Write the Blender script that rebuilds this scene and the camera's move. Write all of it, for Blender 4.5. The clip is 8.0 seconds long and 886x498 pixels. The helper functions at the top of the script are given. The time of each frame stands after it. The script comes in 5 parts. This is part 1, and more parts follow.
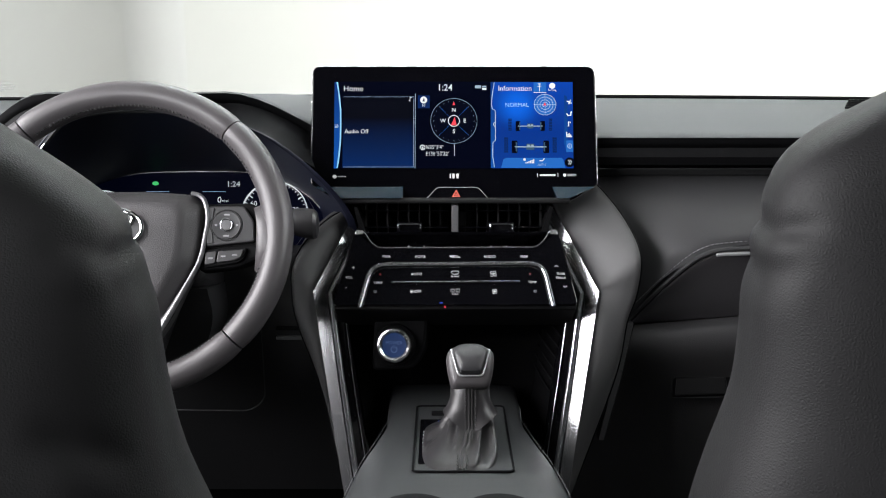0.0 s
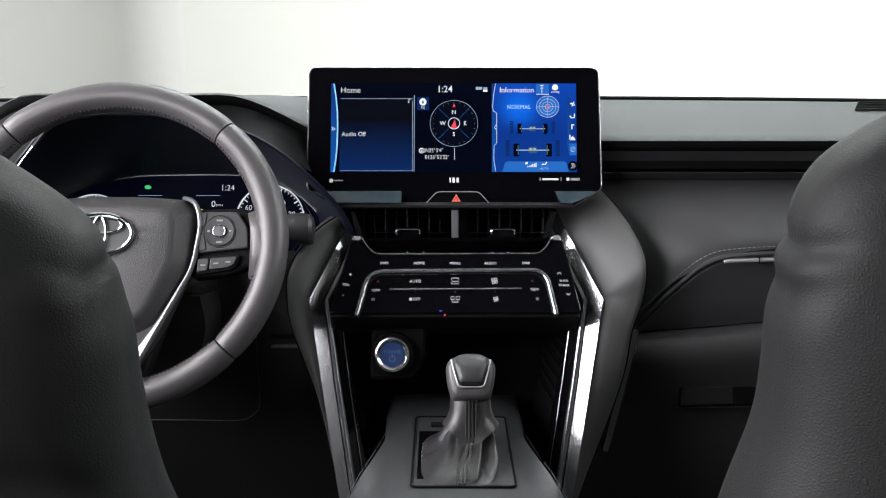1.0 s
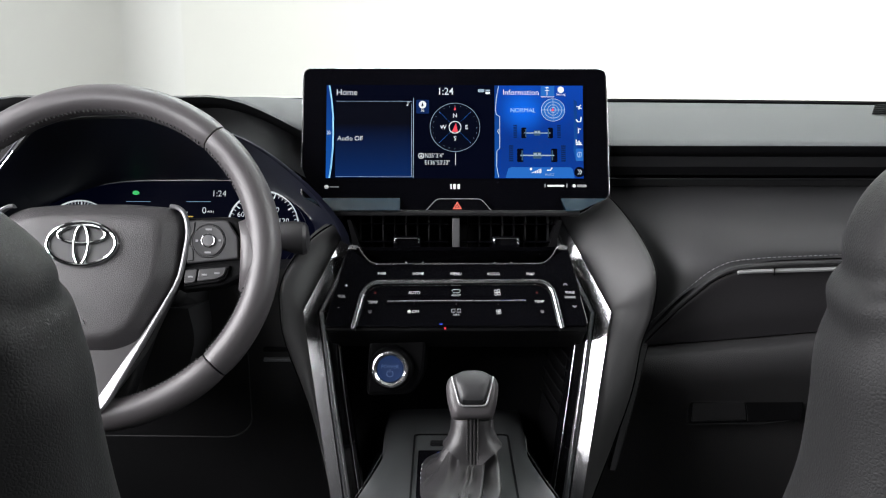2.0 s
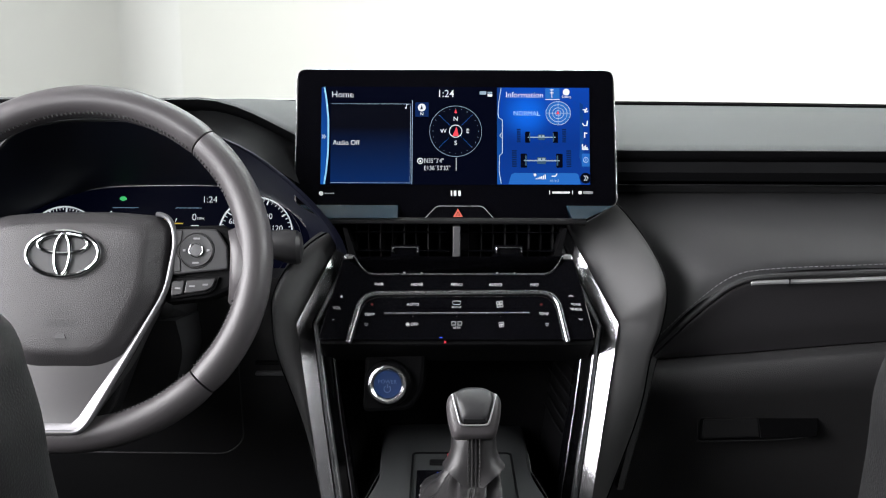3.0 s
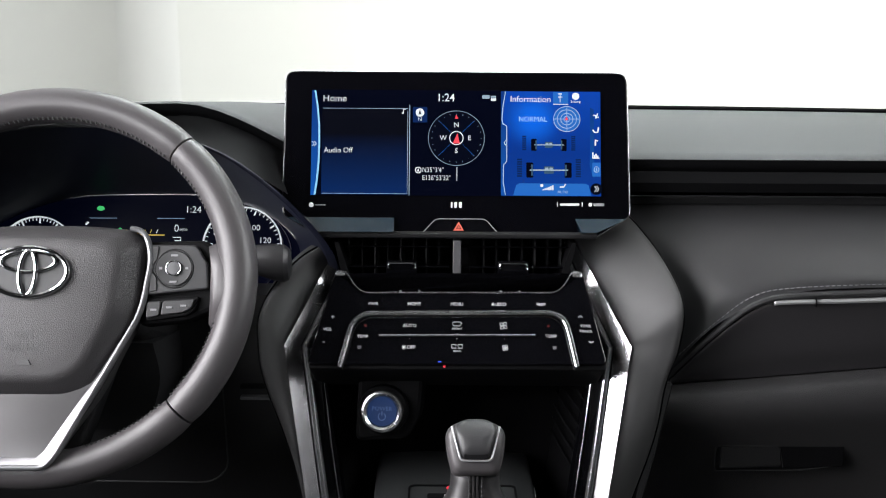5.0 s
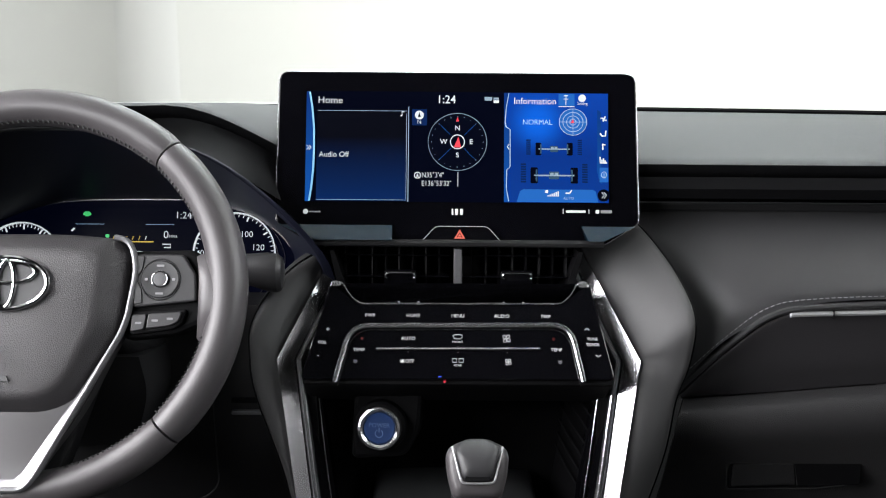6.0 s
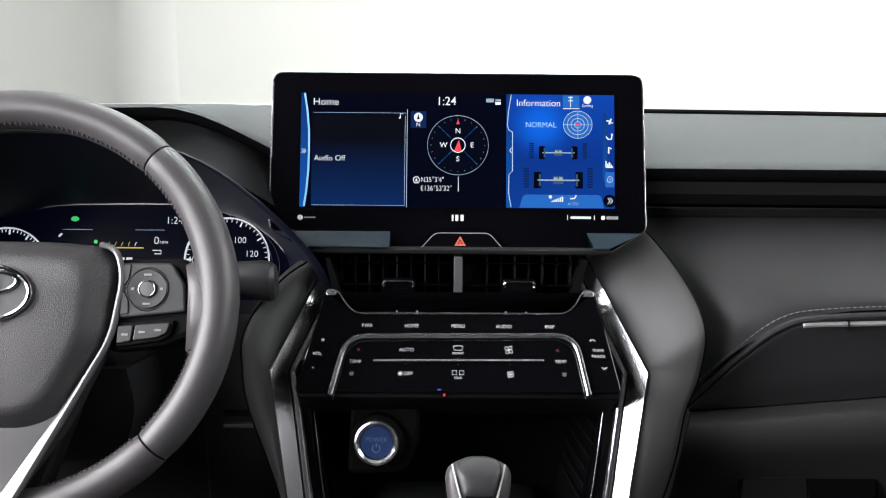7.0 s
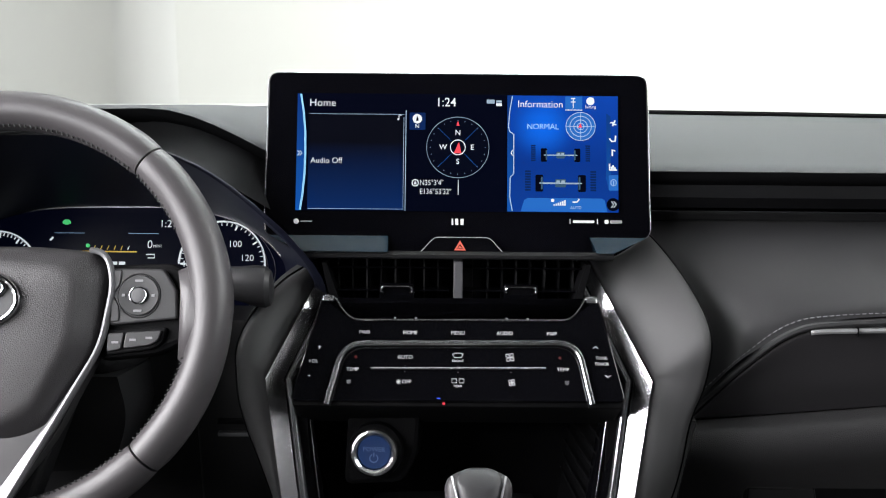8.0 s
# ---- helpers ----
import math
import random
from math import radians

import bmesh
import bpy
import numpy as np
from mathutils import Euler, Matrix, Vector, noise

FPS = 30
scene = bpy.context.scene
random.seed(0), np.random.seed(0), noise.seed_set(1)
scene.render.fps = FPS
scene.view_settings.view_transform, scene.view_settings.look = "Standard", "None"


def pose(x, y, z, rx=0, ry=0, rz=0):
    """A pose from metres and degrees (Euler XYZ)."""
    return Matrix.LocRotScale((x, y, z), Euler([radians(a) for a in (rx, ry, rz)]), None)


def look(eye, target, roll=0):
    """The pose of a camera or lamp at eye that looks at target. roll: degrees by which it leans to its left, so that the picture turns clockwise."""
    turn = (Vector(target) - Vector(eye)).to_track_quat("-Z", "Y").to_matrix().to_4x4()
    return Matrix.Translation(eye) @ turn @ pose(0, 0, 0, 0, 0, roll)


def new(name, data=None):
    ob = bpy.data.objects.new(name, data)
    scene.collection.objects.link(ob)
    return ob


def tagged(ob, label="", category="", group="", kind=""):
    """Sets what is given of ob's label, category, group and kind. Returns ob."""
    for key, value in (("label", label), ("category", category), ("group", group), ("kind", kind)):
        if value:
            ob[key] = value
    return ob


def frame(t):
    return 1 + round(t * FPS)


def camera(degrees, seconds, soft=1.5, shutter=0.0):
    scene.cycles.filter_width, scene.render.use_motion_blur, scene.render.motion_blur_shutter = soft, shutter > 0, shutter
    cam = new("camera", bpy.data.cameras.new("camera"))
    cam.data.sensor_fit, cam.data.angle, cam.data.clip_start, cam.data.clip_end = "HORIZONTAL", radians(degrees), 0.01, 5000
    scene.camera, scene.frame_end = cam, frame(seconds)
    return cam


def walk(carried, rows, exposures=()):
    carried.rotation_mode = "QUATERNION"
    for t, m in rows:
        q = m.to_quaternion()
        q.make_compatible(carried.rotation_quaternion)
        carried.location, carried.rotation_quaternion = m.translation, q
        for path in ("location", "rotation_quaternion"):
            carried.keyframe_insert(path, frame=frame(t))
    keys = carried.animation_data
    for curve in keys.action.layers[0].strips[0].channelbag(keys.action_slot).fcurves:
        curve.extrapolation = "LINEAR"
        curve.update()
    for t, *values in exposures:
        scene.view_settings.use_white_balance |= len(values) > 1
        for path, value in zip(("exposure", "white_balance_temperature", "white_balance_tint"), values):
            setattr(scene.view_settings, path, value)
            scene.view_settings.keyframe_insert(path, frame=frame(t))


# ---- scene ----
cam = camera(50.0, 8.0, soft=1.1)
EYE, TILT, M, K = 0.85, -12.0, 0.177, 1.777
ROWS = [
    (0.0, 0.0, 0.0, 0.0, 0.0, 0.0, -0.0),
    (0.5, 0.0024, 0.0371, 0.0169, 0.01, -0.03, -0.01),
    (1.0, 0.0013, 0.0988, 0.0425, -0.01, -0.04, -0.03),
    (1.5, -0.0013, 0.1734, 0.0752, -0.04, -0.09, -0.08),
    (3.0, -0.0086, 0.3981, 0.155, -0.15, 0.03, -0.19),
    (3.5, -0.0087, 0.4516, 0.1832, -0.19, -0.11, -0.24),
    (4.0, -0.0071, 0.5021, 0.203, -0.21, -0.11, -0.27),
    (4.5, -0.0066, 0.5615, 0.2259, -0.2, -0.1, -0.31),
    (6.0, -0.0068, 0.757, 0.3078, -0.15, -0.31, -0.43),
    (6.5, -0.0082, 0.813, 0.3296, -0.16, -0.33, -0.46),
    (7.0, -0.0063, 0.8611, 0.3455, -0.16, -0.32, -0.48),
    (7.5, -0.0058, 0.896, 0.3604, -0.18, -0.36, -0.5),
    (8.0, -0.0048, 0.9257, 0.3705, -0.18, -0.36, -0.51),
]
walk(cam, [(t, pose(0, 0, EYE, TILT, 0, 0) @ pose(M * x, M * K * y, M * z, 90 + pitch / K, roll, yaw / K)) for t, x, y, z, yaw, pitch, roll in ROWS])

# ---- light ----
world = bpy.data.worlds.new("studio_air")
scene.world = world
world.use_nodes = True
world.node_tree.nodes["Background"].inputs[0].default_value = (1, 1, 1, 1)
world.node_tree.nodes["Background"].inputs[1].default_value = 0.03


def softbox(name, eye, target, sx, sy, watts, colour=(1, 1, 1)):
    d = bpy.data.lights.new(name, "AREA")
    d.shape, d.size, d.size_y, d.energy, d.color = "RECTANGLE", sx, sy, watts, colour
    ob = new(name, d)
    ob.matrix_world = look(eye, target)
    return ob


softbox("softbox_front", (0.6, 3.4, 4.2), (0.0, 1.2, 0.7), 4.0, 3.0, 225, (0.92, 0.985, 1.0))
softbox("softbox_wall", (2.4, 4.9, 4.2), (2.0, 8.4, 0.6), 6.0, 1.5, 222, (1.0, 0.99, 0.96))
softbox("softbox_left", (-2.2, 0.32, 1.55), (-0.05, 0.85, 0.62), 2.2, 1.9, 205, (0.99, 0.972, 1.0))
softbox("softbox_right", (2.1, 0.60, 1.70), (0.0, 0.98, 0.6), 1.5, 1.3, 48, (0.96, 0.98, 1.0))
# Fill lamp added out of view to brighten the passenger seat back.
softbox("seat_fill_lamp", (-0.92, -0.30, 1.12), (0.14, 0.38, 0.76), 0.4, 0.4, 11, (0.97, 0.98, 1.0))


# ---- materials ----
def mat(name, colour, rough=0.5, metal=0.0, bump=0.0, scale=400.0, spot=0.0, coat=0.0, emit=None, power=0.0, cells=False, spec=0.5):
    m = bpy.data.materials.new(name)
    m.use_nodes = True
    n, l = m.node_tree.nodes, m.node_tree.links
    b = n["Principled BSDF"]
    b.inputs["Base Color"].default_value = (*colour, 1)
    b.inputs["Roughness"].default_value = rough
    b.inputs["Metallic"].default_value = metal
    b.inputs["Coat Weight"].default_value = coat
    b.inputs["Specular IOR Level"].default_value = spec
    tc = n.new("ShaderNodeTexCoord")
    if spot:
        big = n.new("ShaderNodeTexNoise")
        big.inputs["Scale"].default_value = 9.0
        big.inputs["Detail"].default_value = 6.0
        l.new(tc.outputs["Object"], big.inputs["Vector"])
        ramp = n.new("ShaderNodeMapRange")
        ramp.inputs["To Min"].default_value, ramp.inputs["To Max"].default_value = 1 - spot, 1 + spot
        l.new(big.outputs["Fac"], ramp.inputs["Value"])
        mul = n.new("ShaderNodeVectorMath")
        mul.operation = "SCALE"
        mul.inputs[0].default_value = colour
        l.new(ramp.outputs["Result"], mul.inputs["Scale"])
        l.new(mul.outputs["Vector"], b.inputs["Base Color"])
        rr = n.new("ShaderNodeMapRange")
        rr.inputs["To Min"].default_value, rr.inputs["To Max"].default_value = rough - 0.12 * spot, rough + 0.35 * spot
        l.new(big.outputs["Fac"], rr.inputs["Value"])
        l.new(rr.outputs["Result"], b.inputs["Roughness"])
    if bump:
        if cells:
            tex = n.new("ShaderNodeTexVoronoi")
            tex.feature = "DISTANCE_TO_EDGE"
            out = tex.outputs["Distance"]
        else:
            tex = n.new("ShaderNodeTexNoise")
            tex.inputs["Detail"].default_value = 4.0
            out = tex.outputs["Fac"]
        tex.inputs["Scale"].default_value = scale
        l.new(tc.outputs["Object"], tex.inputs["Vector"])
        bp = n.new("ShaderNodeBump")
        bp.inputs["Strength"].default_value = bump
        bp.inputs["Distance"].default_value = 0.001
        l.new(out, bp.inputs["Height"])
        l.new(bp.outputs["Normal"], b.inputs["Normal"])
    if emit:
        b.inputs["Emission Color"].default_value = (*emit, 1)
        b.inputs["Emission Strength"].default_value = power
    return m


def display_mat(name, low, high, axis, lo, hi, power):
    """A lit display whose colour runs from low to high along one axis of the panel."""
    m = mat(name, (0.002, 0.002, 0.003), 0.2, spec=0.04)
    n, l = m.node_tree.nodes, m.node_tree.links
    b = n["Principled BSDF"]
    tc = n.new("ShaderNodeTexCoord")
    sep = n.new("ShaderNodeSeparateXYZ")
    l.new(tc.outputs["Object"], sep.inputs[0])
    mr = n.new("ShaderNodeMapRange")
    mr.inputs["From Min"].default_value, mr.inputs["From Max"].default_value = lo, hi
    l.new(sep.outputs[axis], mr.inputs["Value"])
    ramp = n.new("ShaderNodeValToRGB")
    ramp.color_ramp.elements[0].color = (*low, 1)
    ramp.color_ramp.elements[1].color = (*high, 1)
    l.new(mr.outputs["Result"], ramp.inputs["Fac"])
    l.new(ramp.outputs["Color"], b.inputs["Emission Color"])
    b.inputs["Emission Strength"].default_value = power
    return m


DASH_SKIN = mat("dash_skin", (0.058, 0.061, 0.063), 0.68, bump=0.25, scale=900, spot=0.06, cells=True, spec=0.3)
LEATHER = mat("black_leather", (0.025, 0.025, 0.026), 0.34, bump=0.18, scale=1300, spot=0.08, cells=True)
DECK_LEATHER = mat("deck_leather", (0.032, 0.034, 0.035), 0.42, bump=0.14, scale=1300, spot=0.08, cells=True)
BOOT_LEATHER = mat("boot_leather", (0.024, 0.023, 0.024), 0.34, bump=0.16, scale=1200, spot=0.08, cells=True)
PAD_LEATHER = mat("grained_leather", (0.038, 0.036, 0.038), 0.40, bump=0.45, scale=700, spot=0.08, cells=True)
SHOULDER_SKIN = mat("shoulder_leather", (0.055, 0.055, 0.056), 0.54, bump=0.14, scale=1300, spot=0.08, cells=True)
SMOOTH_PAD = mat("soft_pad_leather", (0.037, 0.037, 0.039), 0.42, bump=0.12, scale=1500, spot=0.08, cells=True)
RIM_LEATHER = mat("rim_leather", (0.068, 0.063, 0.066), 0.36, bump=0.10, scale=1600, spot=0.06, cells=True)
DARK_PLASTIC = mat("dark_plastic", (0.013, 0.013, 0.014), 0.5, bump=0.2, scale=900, spot=0.1, spec=0.35)
GRAIN_PLASTIC = mat("grained_plastic", (0.044, 0.043, 0.045), 0.5, bump=0.6, scale=560, spot=0.1, cells=True)
INSERT = mat("insert_panel", (0.042, 0.040, 0.043), 0.45, bump=0.1, scale=1500, spot=0.08)
BLACK = mat("matte_black", (0.0032, 0.0032, 0.0038), 0.65, bump=0.1, scale=700, spec=0.12)
GLOSS = mat("gloss_black", (0.003, 0.003, 0.004), 0.06, spec=0.3)
GLASS_BLACK = mat("black_glass", (0.002, 0.002, 0.003), 0.05, spec=0.2)
SILVER_PAINT = mat("silver_paint", (0.42, 0.42, 0.43), 0.38, 0.45, bump=0.04, scale=900)
DARK_SILVER = mat("dark_silver_paint", (0.20, 0.20, 0.21), 0.36, 0.5, bump=0.04, scale=900)
SATIN = mat("satin_silver", (0.78, 0.78, 0.80), 0.26, 1.0, bump=0.04, scale=900)
CHROME = mat("chrome", (0.82, 0.82, 0.84), 0.08, 1.0)
DARK_CHROME = mat("dark_chrome", (0.45, 0.45, 0.47), 0.18, 1.0)
GREY_PLASTIC = mat("grey_plastic", (0.10, 0.10, 0.105), 0.4, bump=0.15, scale=800, spot=0.06)
SPOKE = mat("spoke_plastic", (0.060, 0.058, 0.060), 0.30, 0.3, bump=0.05, scale=900, spot=0.05)
SPOKE_SILVER = mat("spoke_silver", (0.20, 0.195, 0.205), 0.32, 0.75, bump=0.04, scale=900)
BUTTON = mat("button_plastic", (0.034, 0.034, 0.036), 0.42, bump=0.1, scale=900)
THREAD = mat("grey_thread", (0.28, 0.28, 0.29), 0.8, bump=0.5, scale=3000)
DARK_THREAD = mat("dark_thread", (0.03, 0.03, 0.03), 0.7)
SEAT_CLOTH = mat("seat_leather", (0.0115, 0.0115, 0.012), 0.58, bump=0.25, scale=700, spot=0.12, cells=True, spec=0.25)
CARPET = mat("carpet", (0.012, 0.012, 0.012), 0.95, bump=0.9, scale=600, spot=0.2)
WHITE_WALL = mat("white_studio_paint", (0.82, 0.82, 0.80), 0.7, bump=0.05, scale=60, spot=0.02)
# Grey albedo stands for the weaker light on the left side wall.
DIM_GREY_WALL = mat("dim_grey_studio_paint", (0.40, 0.40, 0.395), 0.7, bump=0.05, scale=60, spot=0.03)
# Colour ramp paints the light's falloff round the corner, grey to white.
FALLOFF_WALL = mat("light_falloff_paint", (0.6, 0.6, 0.6), 0.7)
n, l = FALLOFF_WALL.node_tree.nodes, FALLOFF_WALL.node_tree.links
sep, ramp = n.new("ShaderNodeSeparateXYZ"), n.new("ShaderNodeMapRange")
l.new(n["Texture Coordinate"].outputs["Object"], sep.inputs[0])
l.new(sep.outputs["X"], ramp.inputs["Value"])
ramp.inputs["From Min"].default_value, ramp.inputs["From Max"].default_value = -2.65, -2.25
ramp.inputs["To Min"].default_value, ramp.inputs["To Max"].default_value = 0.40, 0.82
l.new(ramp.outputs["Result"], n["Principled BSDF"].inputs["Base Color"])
HEADLINER = mat("headliner", (0.008, 0.008, 0.008), 0.9, bump=0.4, scale=900, spot=0.04)
BODY_PAINT = mat("body_paint", (0.55, 0.55, 0.54), 0.3, coat=0.6, spot=0.02)
BLUE_CAP = mat("blue_button", (0.022, 0.055, 0.17), 0.35, bump=0.08, scale=900)
# White print with a weak glow added to brighten it.
GLOW_INK = mat("glowing_white_ink", (0.6, 0.6, 0.6), 0.5, emit=(1, 1, 1), power=0.16)
DIM_INK = mat("grey_ink", (0.25, 0.25, 0.26), 0.5)
LIT = mat("lit_white", (0.25, 0.25, 0.25), 0.4, emit=(0.88, 0.95, 1.0), power=0.62)
LIT_SOFT = mat("lit_pale_blue", (0.2, 0.2, 0.2), 0.4, emit=(0.30, 0.55, 0.90), power=0.6)
LIT_RED = mat("lit_red", (0.3, 0.02, 0.02), 0.4, emit=(0.9, 0.05, 0.09), power=0.7)
DIM_RED = mat("dim_red", (0.008, 0.001, 0.001), 0.4, emit=(0.9, 0.01, 0.02), power=0.05)
LIT_ORANGE = mat("lit_orange_red", (0.35, 0.08, 0.06), 0.4, emit=(0.9, 0.15, 0.1), power=0.45)
LIT_GREEN = mat("lit_green", (0.02, 0.2, 0.05), 0.4, emit=(0.05, 0.75, 0.2), power=0.6)
LIT_BLUE = mat("lit_blue", (0.02, 0.04, 0.3), 0.4, emit=(0.05, 0.12, 1.0), power=0.8)
LIT_AMBER = mat("lit_amber", (0.3, 0.2, 0.02), 0.4, emit=(0.75, 0.5, 0.05), power=0.55)
NAVY = display_mat("display_navy", (0.002, 0.022, 0.115), (0.0006, 0.0012, 0.004), "Z", -0.056, 0.008, 1.0)
BLUE = display_mat("display_blue", (0.003, 0.045, 0.30), (0.003, 0.060, 0.44), "Z", -0.054, 0.052, 1.0)
BLUE.node_tree.nodes["Color Ramp"].color_ramp.elements.new(0.42).color = (0.002, 0.036, 0.27, 1)
# the soft glow round the drive mode's name
n, l = BLUE.node_tree.nodes, BLUE.node_tree.links
dist, fall, blend = n.new("ShaderNodeVectorMath"), n.new("ShaderNodeMapRange"), n.new("ShaderNodeMix")
dist.operation = "DISTANCE"
dist.inputs[1].default_value = (0.0757, 0.0, 0.0228)
fall.interpolation_type = "SMOOTHERSTEP"
fall.inputs["From Min"].default_value, fall.inputs["From Max"].default_value = 0.0, 0.036
fall.inputs["To Min"].default_value, fall.inputs["To Max"].default_value = 0.85, 0.0
blend.data_type = "RGBA"
blend.inputs[7].default_value = (0.004, 0.15, 0.86, 1)
l.new(next(q for q in n if q.bl_idname == "ShaderNodeTexCoord").outputs["Object"], dist.inputs[0])
l.new(dist.outputs["Value"], fall.inputs["Value"])
l.new(fall.outputs["Result"], blend.inputs[0])
l.new(n["Color Ramp"].outputs["Color"], blend.inputs[6])
l.new(blend.outputs[2], n["Principled BSDF"].inputs["Emission Color"])
BAND = display_mat("display_band", (0.006, 0.09, 0.40), (0.003, 0.035, 0.20), "Z", -0.054, 0.052, 1.0)
PALE_BLUE = mat("display_pale_blue", (0.002, 0.003, 0.005), 0.2, emit=(0.02, 0.15, 0.56), power=1.0, spec=0.04)
DEEP_BLUE = mat("display_deep_blue", (0.002, 0.002, 0.003), 0.2, emit=(0.003, 0.020, 0.10), power=1.0, spec=0.04)
ICON_DARK = mat("display_dark", (0.001, 0.001, 0.002), 0.3, emit=(0.0003, 0.0012, 0.0065), power=1.0, spec=0.04)
ICON_STEEL = mat("display_steel", (0.002, 0.003, 0.004), 0.3, emit=(0.045, 0.10, 0.17), power=1.0, spec=0.04)
ICON_GREY = mat("display_grey", (0.1, 0.1, 0.1), 0.3, emit=(0.20, 0.31, 0.42), power=1.0, spec=0.04)
CLUSTER_FACE = display_mat("cluster_face", (0.0004, 0.0007, 0.0035), (0.0006, 0.0010, 0.0055), "X", -0.16, 0.16, 1.0)
HOOD_SKIN = mat("hood_inner", (0.006, 0.008, 0.022), 0.5, bump=0.15, scale=900)
STICKER = mat("label_print", (0.30, 0.30, 0.29), 0.5, bump=0.05, scale=300)

GLASS = bpy.data.materials.new("windshield_glass")
GLASS.use_nodes = True
g = GLASS.node_tree.nodes["Principled BSDF"]
g.inputs["Base Color"].default_value = (0.97, 0.99, 0.98, 1)
g.inputs["Roughness"].default_value = 0.0
g.inputs["Transmission Weight"].default_value = 1.0
g.inputs["IOR"].default_value = 1.05


# ---- mesh helpers ----
def thing(name, label, category, m=None, group="", kind=""):
    ob = new(name)
    ob.empty_display_size = 0.05
    if m is not None:
        ob.matrix_world = m
    return tagged(ob, label, category, group, kind)


def mesh_of(name, bm, material, smooth=20):
    bmesh.ops.recalc_face_normals(bm, faces=bm.faces[:])
    me = bpy.data.meshes.new(name)
    bm.to_mesh(me)
    bm.free()
    me.materials.append(material)
    if smooth:
        me.shade_smooth()
        me.set_sharp_from_angle(angle=radians(smooth))
    return me


def part(name, bm, material, parent=None, label="", smooth=20, kind=""):
    ob = new(name, mesh_of(name, bm, material, smooth))
    ob.parent = parent
    return tagged(ob, label, kind=kind)


def lean_plane(x, y, z, lean=0, yaw=0):
    """Local x to the right, y away from the viewer, z up along a face that leans back by lean degrees."""
    return pose(x, y, z, -lean, 0, yaw)


def catmull(pts, n):
    """n points spaced evenly in parameter along a smooth curve through pts."""
    pts = [Vector(p) for p in pts]
    if len(pts) == 1:
        return [pts[0]] * n
    out = []
    for i in range(n):
        f = i / (n - 1) * (len(pts) - 1)
        k = min(int(f), len(pts) - 2)
        f -= k
        p1, p2 = pts[k], pts[k + 1]
        p0 = pts[k - 1] if k else p1 * 2 - p2
        p3 = pts[k + 2] if k + 2 < len(pts) else p2 * 2 - p1
        out.append(0.5 * ((2 * p1) + (p2 - p0) * f + (2 * p0 - 5 * p1 + 4 * p2 - p3) * f * f + (3 * p1 - p0 - 3 * p2 + p3) * f ** 3))
    return out


def grid_bm(rows, closed=False):
    bm = bmesh.new()
    v = [[bm.verts.new(p) for p in r] for r in rows]
    for a, b in zip(v, v[1:]):
        for i in range(len(a) if closed else len(a) - 1):
            j = (i + 1) % len(a)
            bm.faces.new((a[i], a[j], b[j], b[i]))
    return bm, v


def patch(rows, nu=24, nv=16, back=(0, 0.03, 0)):
    """A smooth skin through rows of control points, with a body behind it."""
    across = [catmull(r, nu) for r in rows]
    cols = [catmull([r[i] for r in across], nv) for i in range(nu)]
    front = [[cols[i][j] for i in range(nu)] for j in range(nv)]
    bm, v = grid_bm(front)
    off = Vector(back)
    w = [[bm.verts.new(p + off) for p in r] for r in front]
    for a, b in zip(w, w[1:]):
        for i in range(nu - 1):
            bm.faces.new((a[i], b[i], b[i + 1], a[i + 1]))
    loop = [(j, 0) for j in range(nv)] + [(nv - 1, i) for i in range(1, nu)] + [(j, nu - 1) for j in range(nv - 2, -1, -1)] + [(0, i) for i in range(nu - 2, 0, -1)]
    for (a, b), (c, d) in zip(loop, loop[1:] + loop[:1]):
        bm.faces.new((v[a][b], v[c][d], w[c][d], w[a][b]))
    return bm


def sweep(path, profile, closed=False, caps=True, up=(0, 0, 1)):
    """A profile of (side, out) pairs carried along a path; side lies across the path, square to up as far as it can."""
    path = [Vector(p) for p in path]
    rings = []
    n = len(path)
    for i, p in enumerate(path):
        a = path[(i - 1) % n] if closed or i else p
        b = path[(i + 1) % n] if closed or i < n - 1 else p
        t = (b - a).normalized()
        side = t.cross(Vector(up)).normalized()
        out = side.cross(t).normalized()
        rings.append([p + side * s + out * o for s, o in profile])
    if closed:
        rings.append(rings[0])
    bm, v = grid_bm(rings, closed=True)
    if closed:
        bmesh.ops.remove_doubles(bm, verts=bm.verts[:], dist=1e-6)
    elif caps:
        bm.faces.new(v[0])
        bm.faces.new(v[-1])
    return bm


def circle(r, n=8, rz=None):
    return [(r * math.cos(2 * math.pi * i / n), (rz or r) * math.sin(2 * math.pi * i / n)) for i in range(n)]


def rounded(pts, r, n=4):
    """A polygon of (u, v) pairs with its corners rounded; r is one radius or one for each corner."""
    out = []
    k = len(pts)
    for i in range(k):
        p, a, b = Vector(pts[i]), Vector(pts[i - 1]), Vector(pts[(i + 1) % k])
        q = min(r[i] if isinstance(r, (list, tuple)) else r, 0.49 * (a - p).length, 0.49 * (b - p).length)
        if q <= 0:
            out.append(p)
            continue
        s, e = p + (a - p).normalized() * q, p + (b - p).normalized() * q
        for j in range(n + 1):
            f = j / n
            out.append(s * (1 - f) ** 2 + p * 2 * f * (1 - f) + e * f * f)
    return out


def box2(u0, v0, u1, v1):
    return [(u0, v0), (u1, v0), (u1, v1), (u0, v1)]


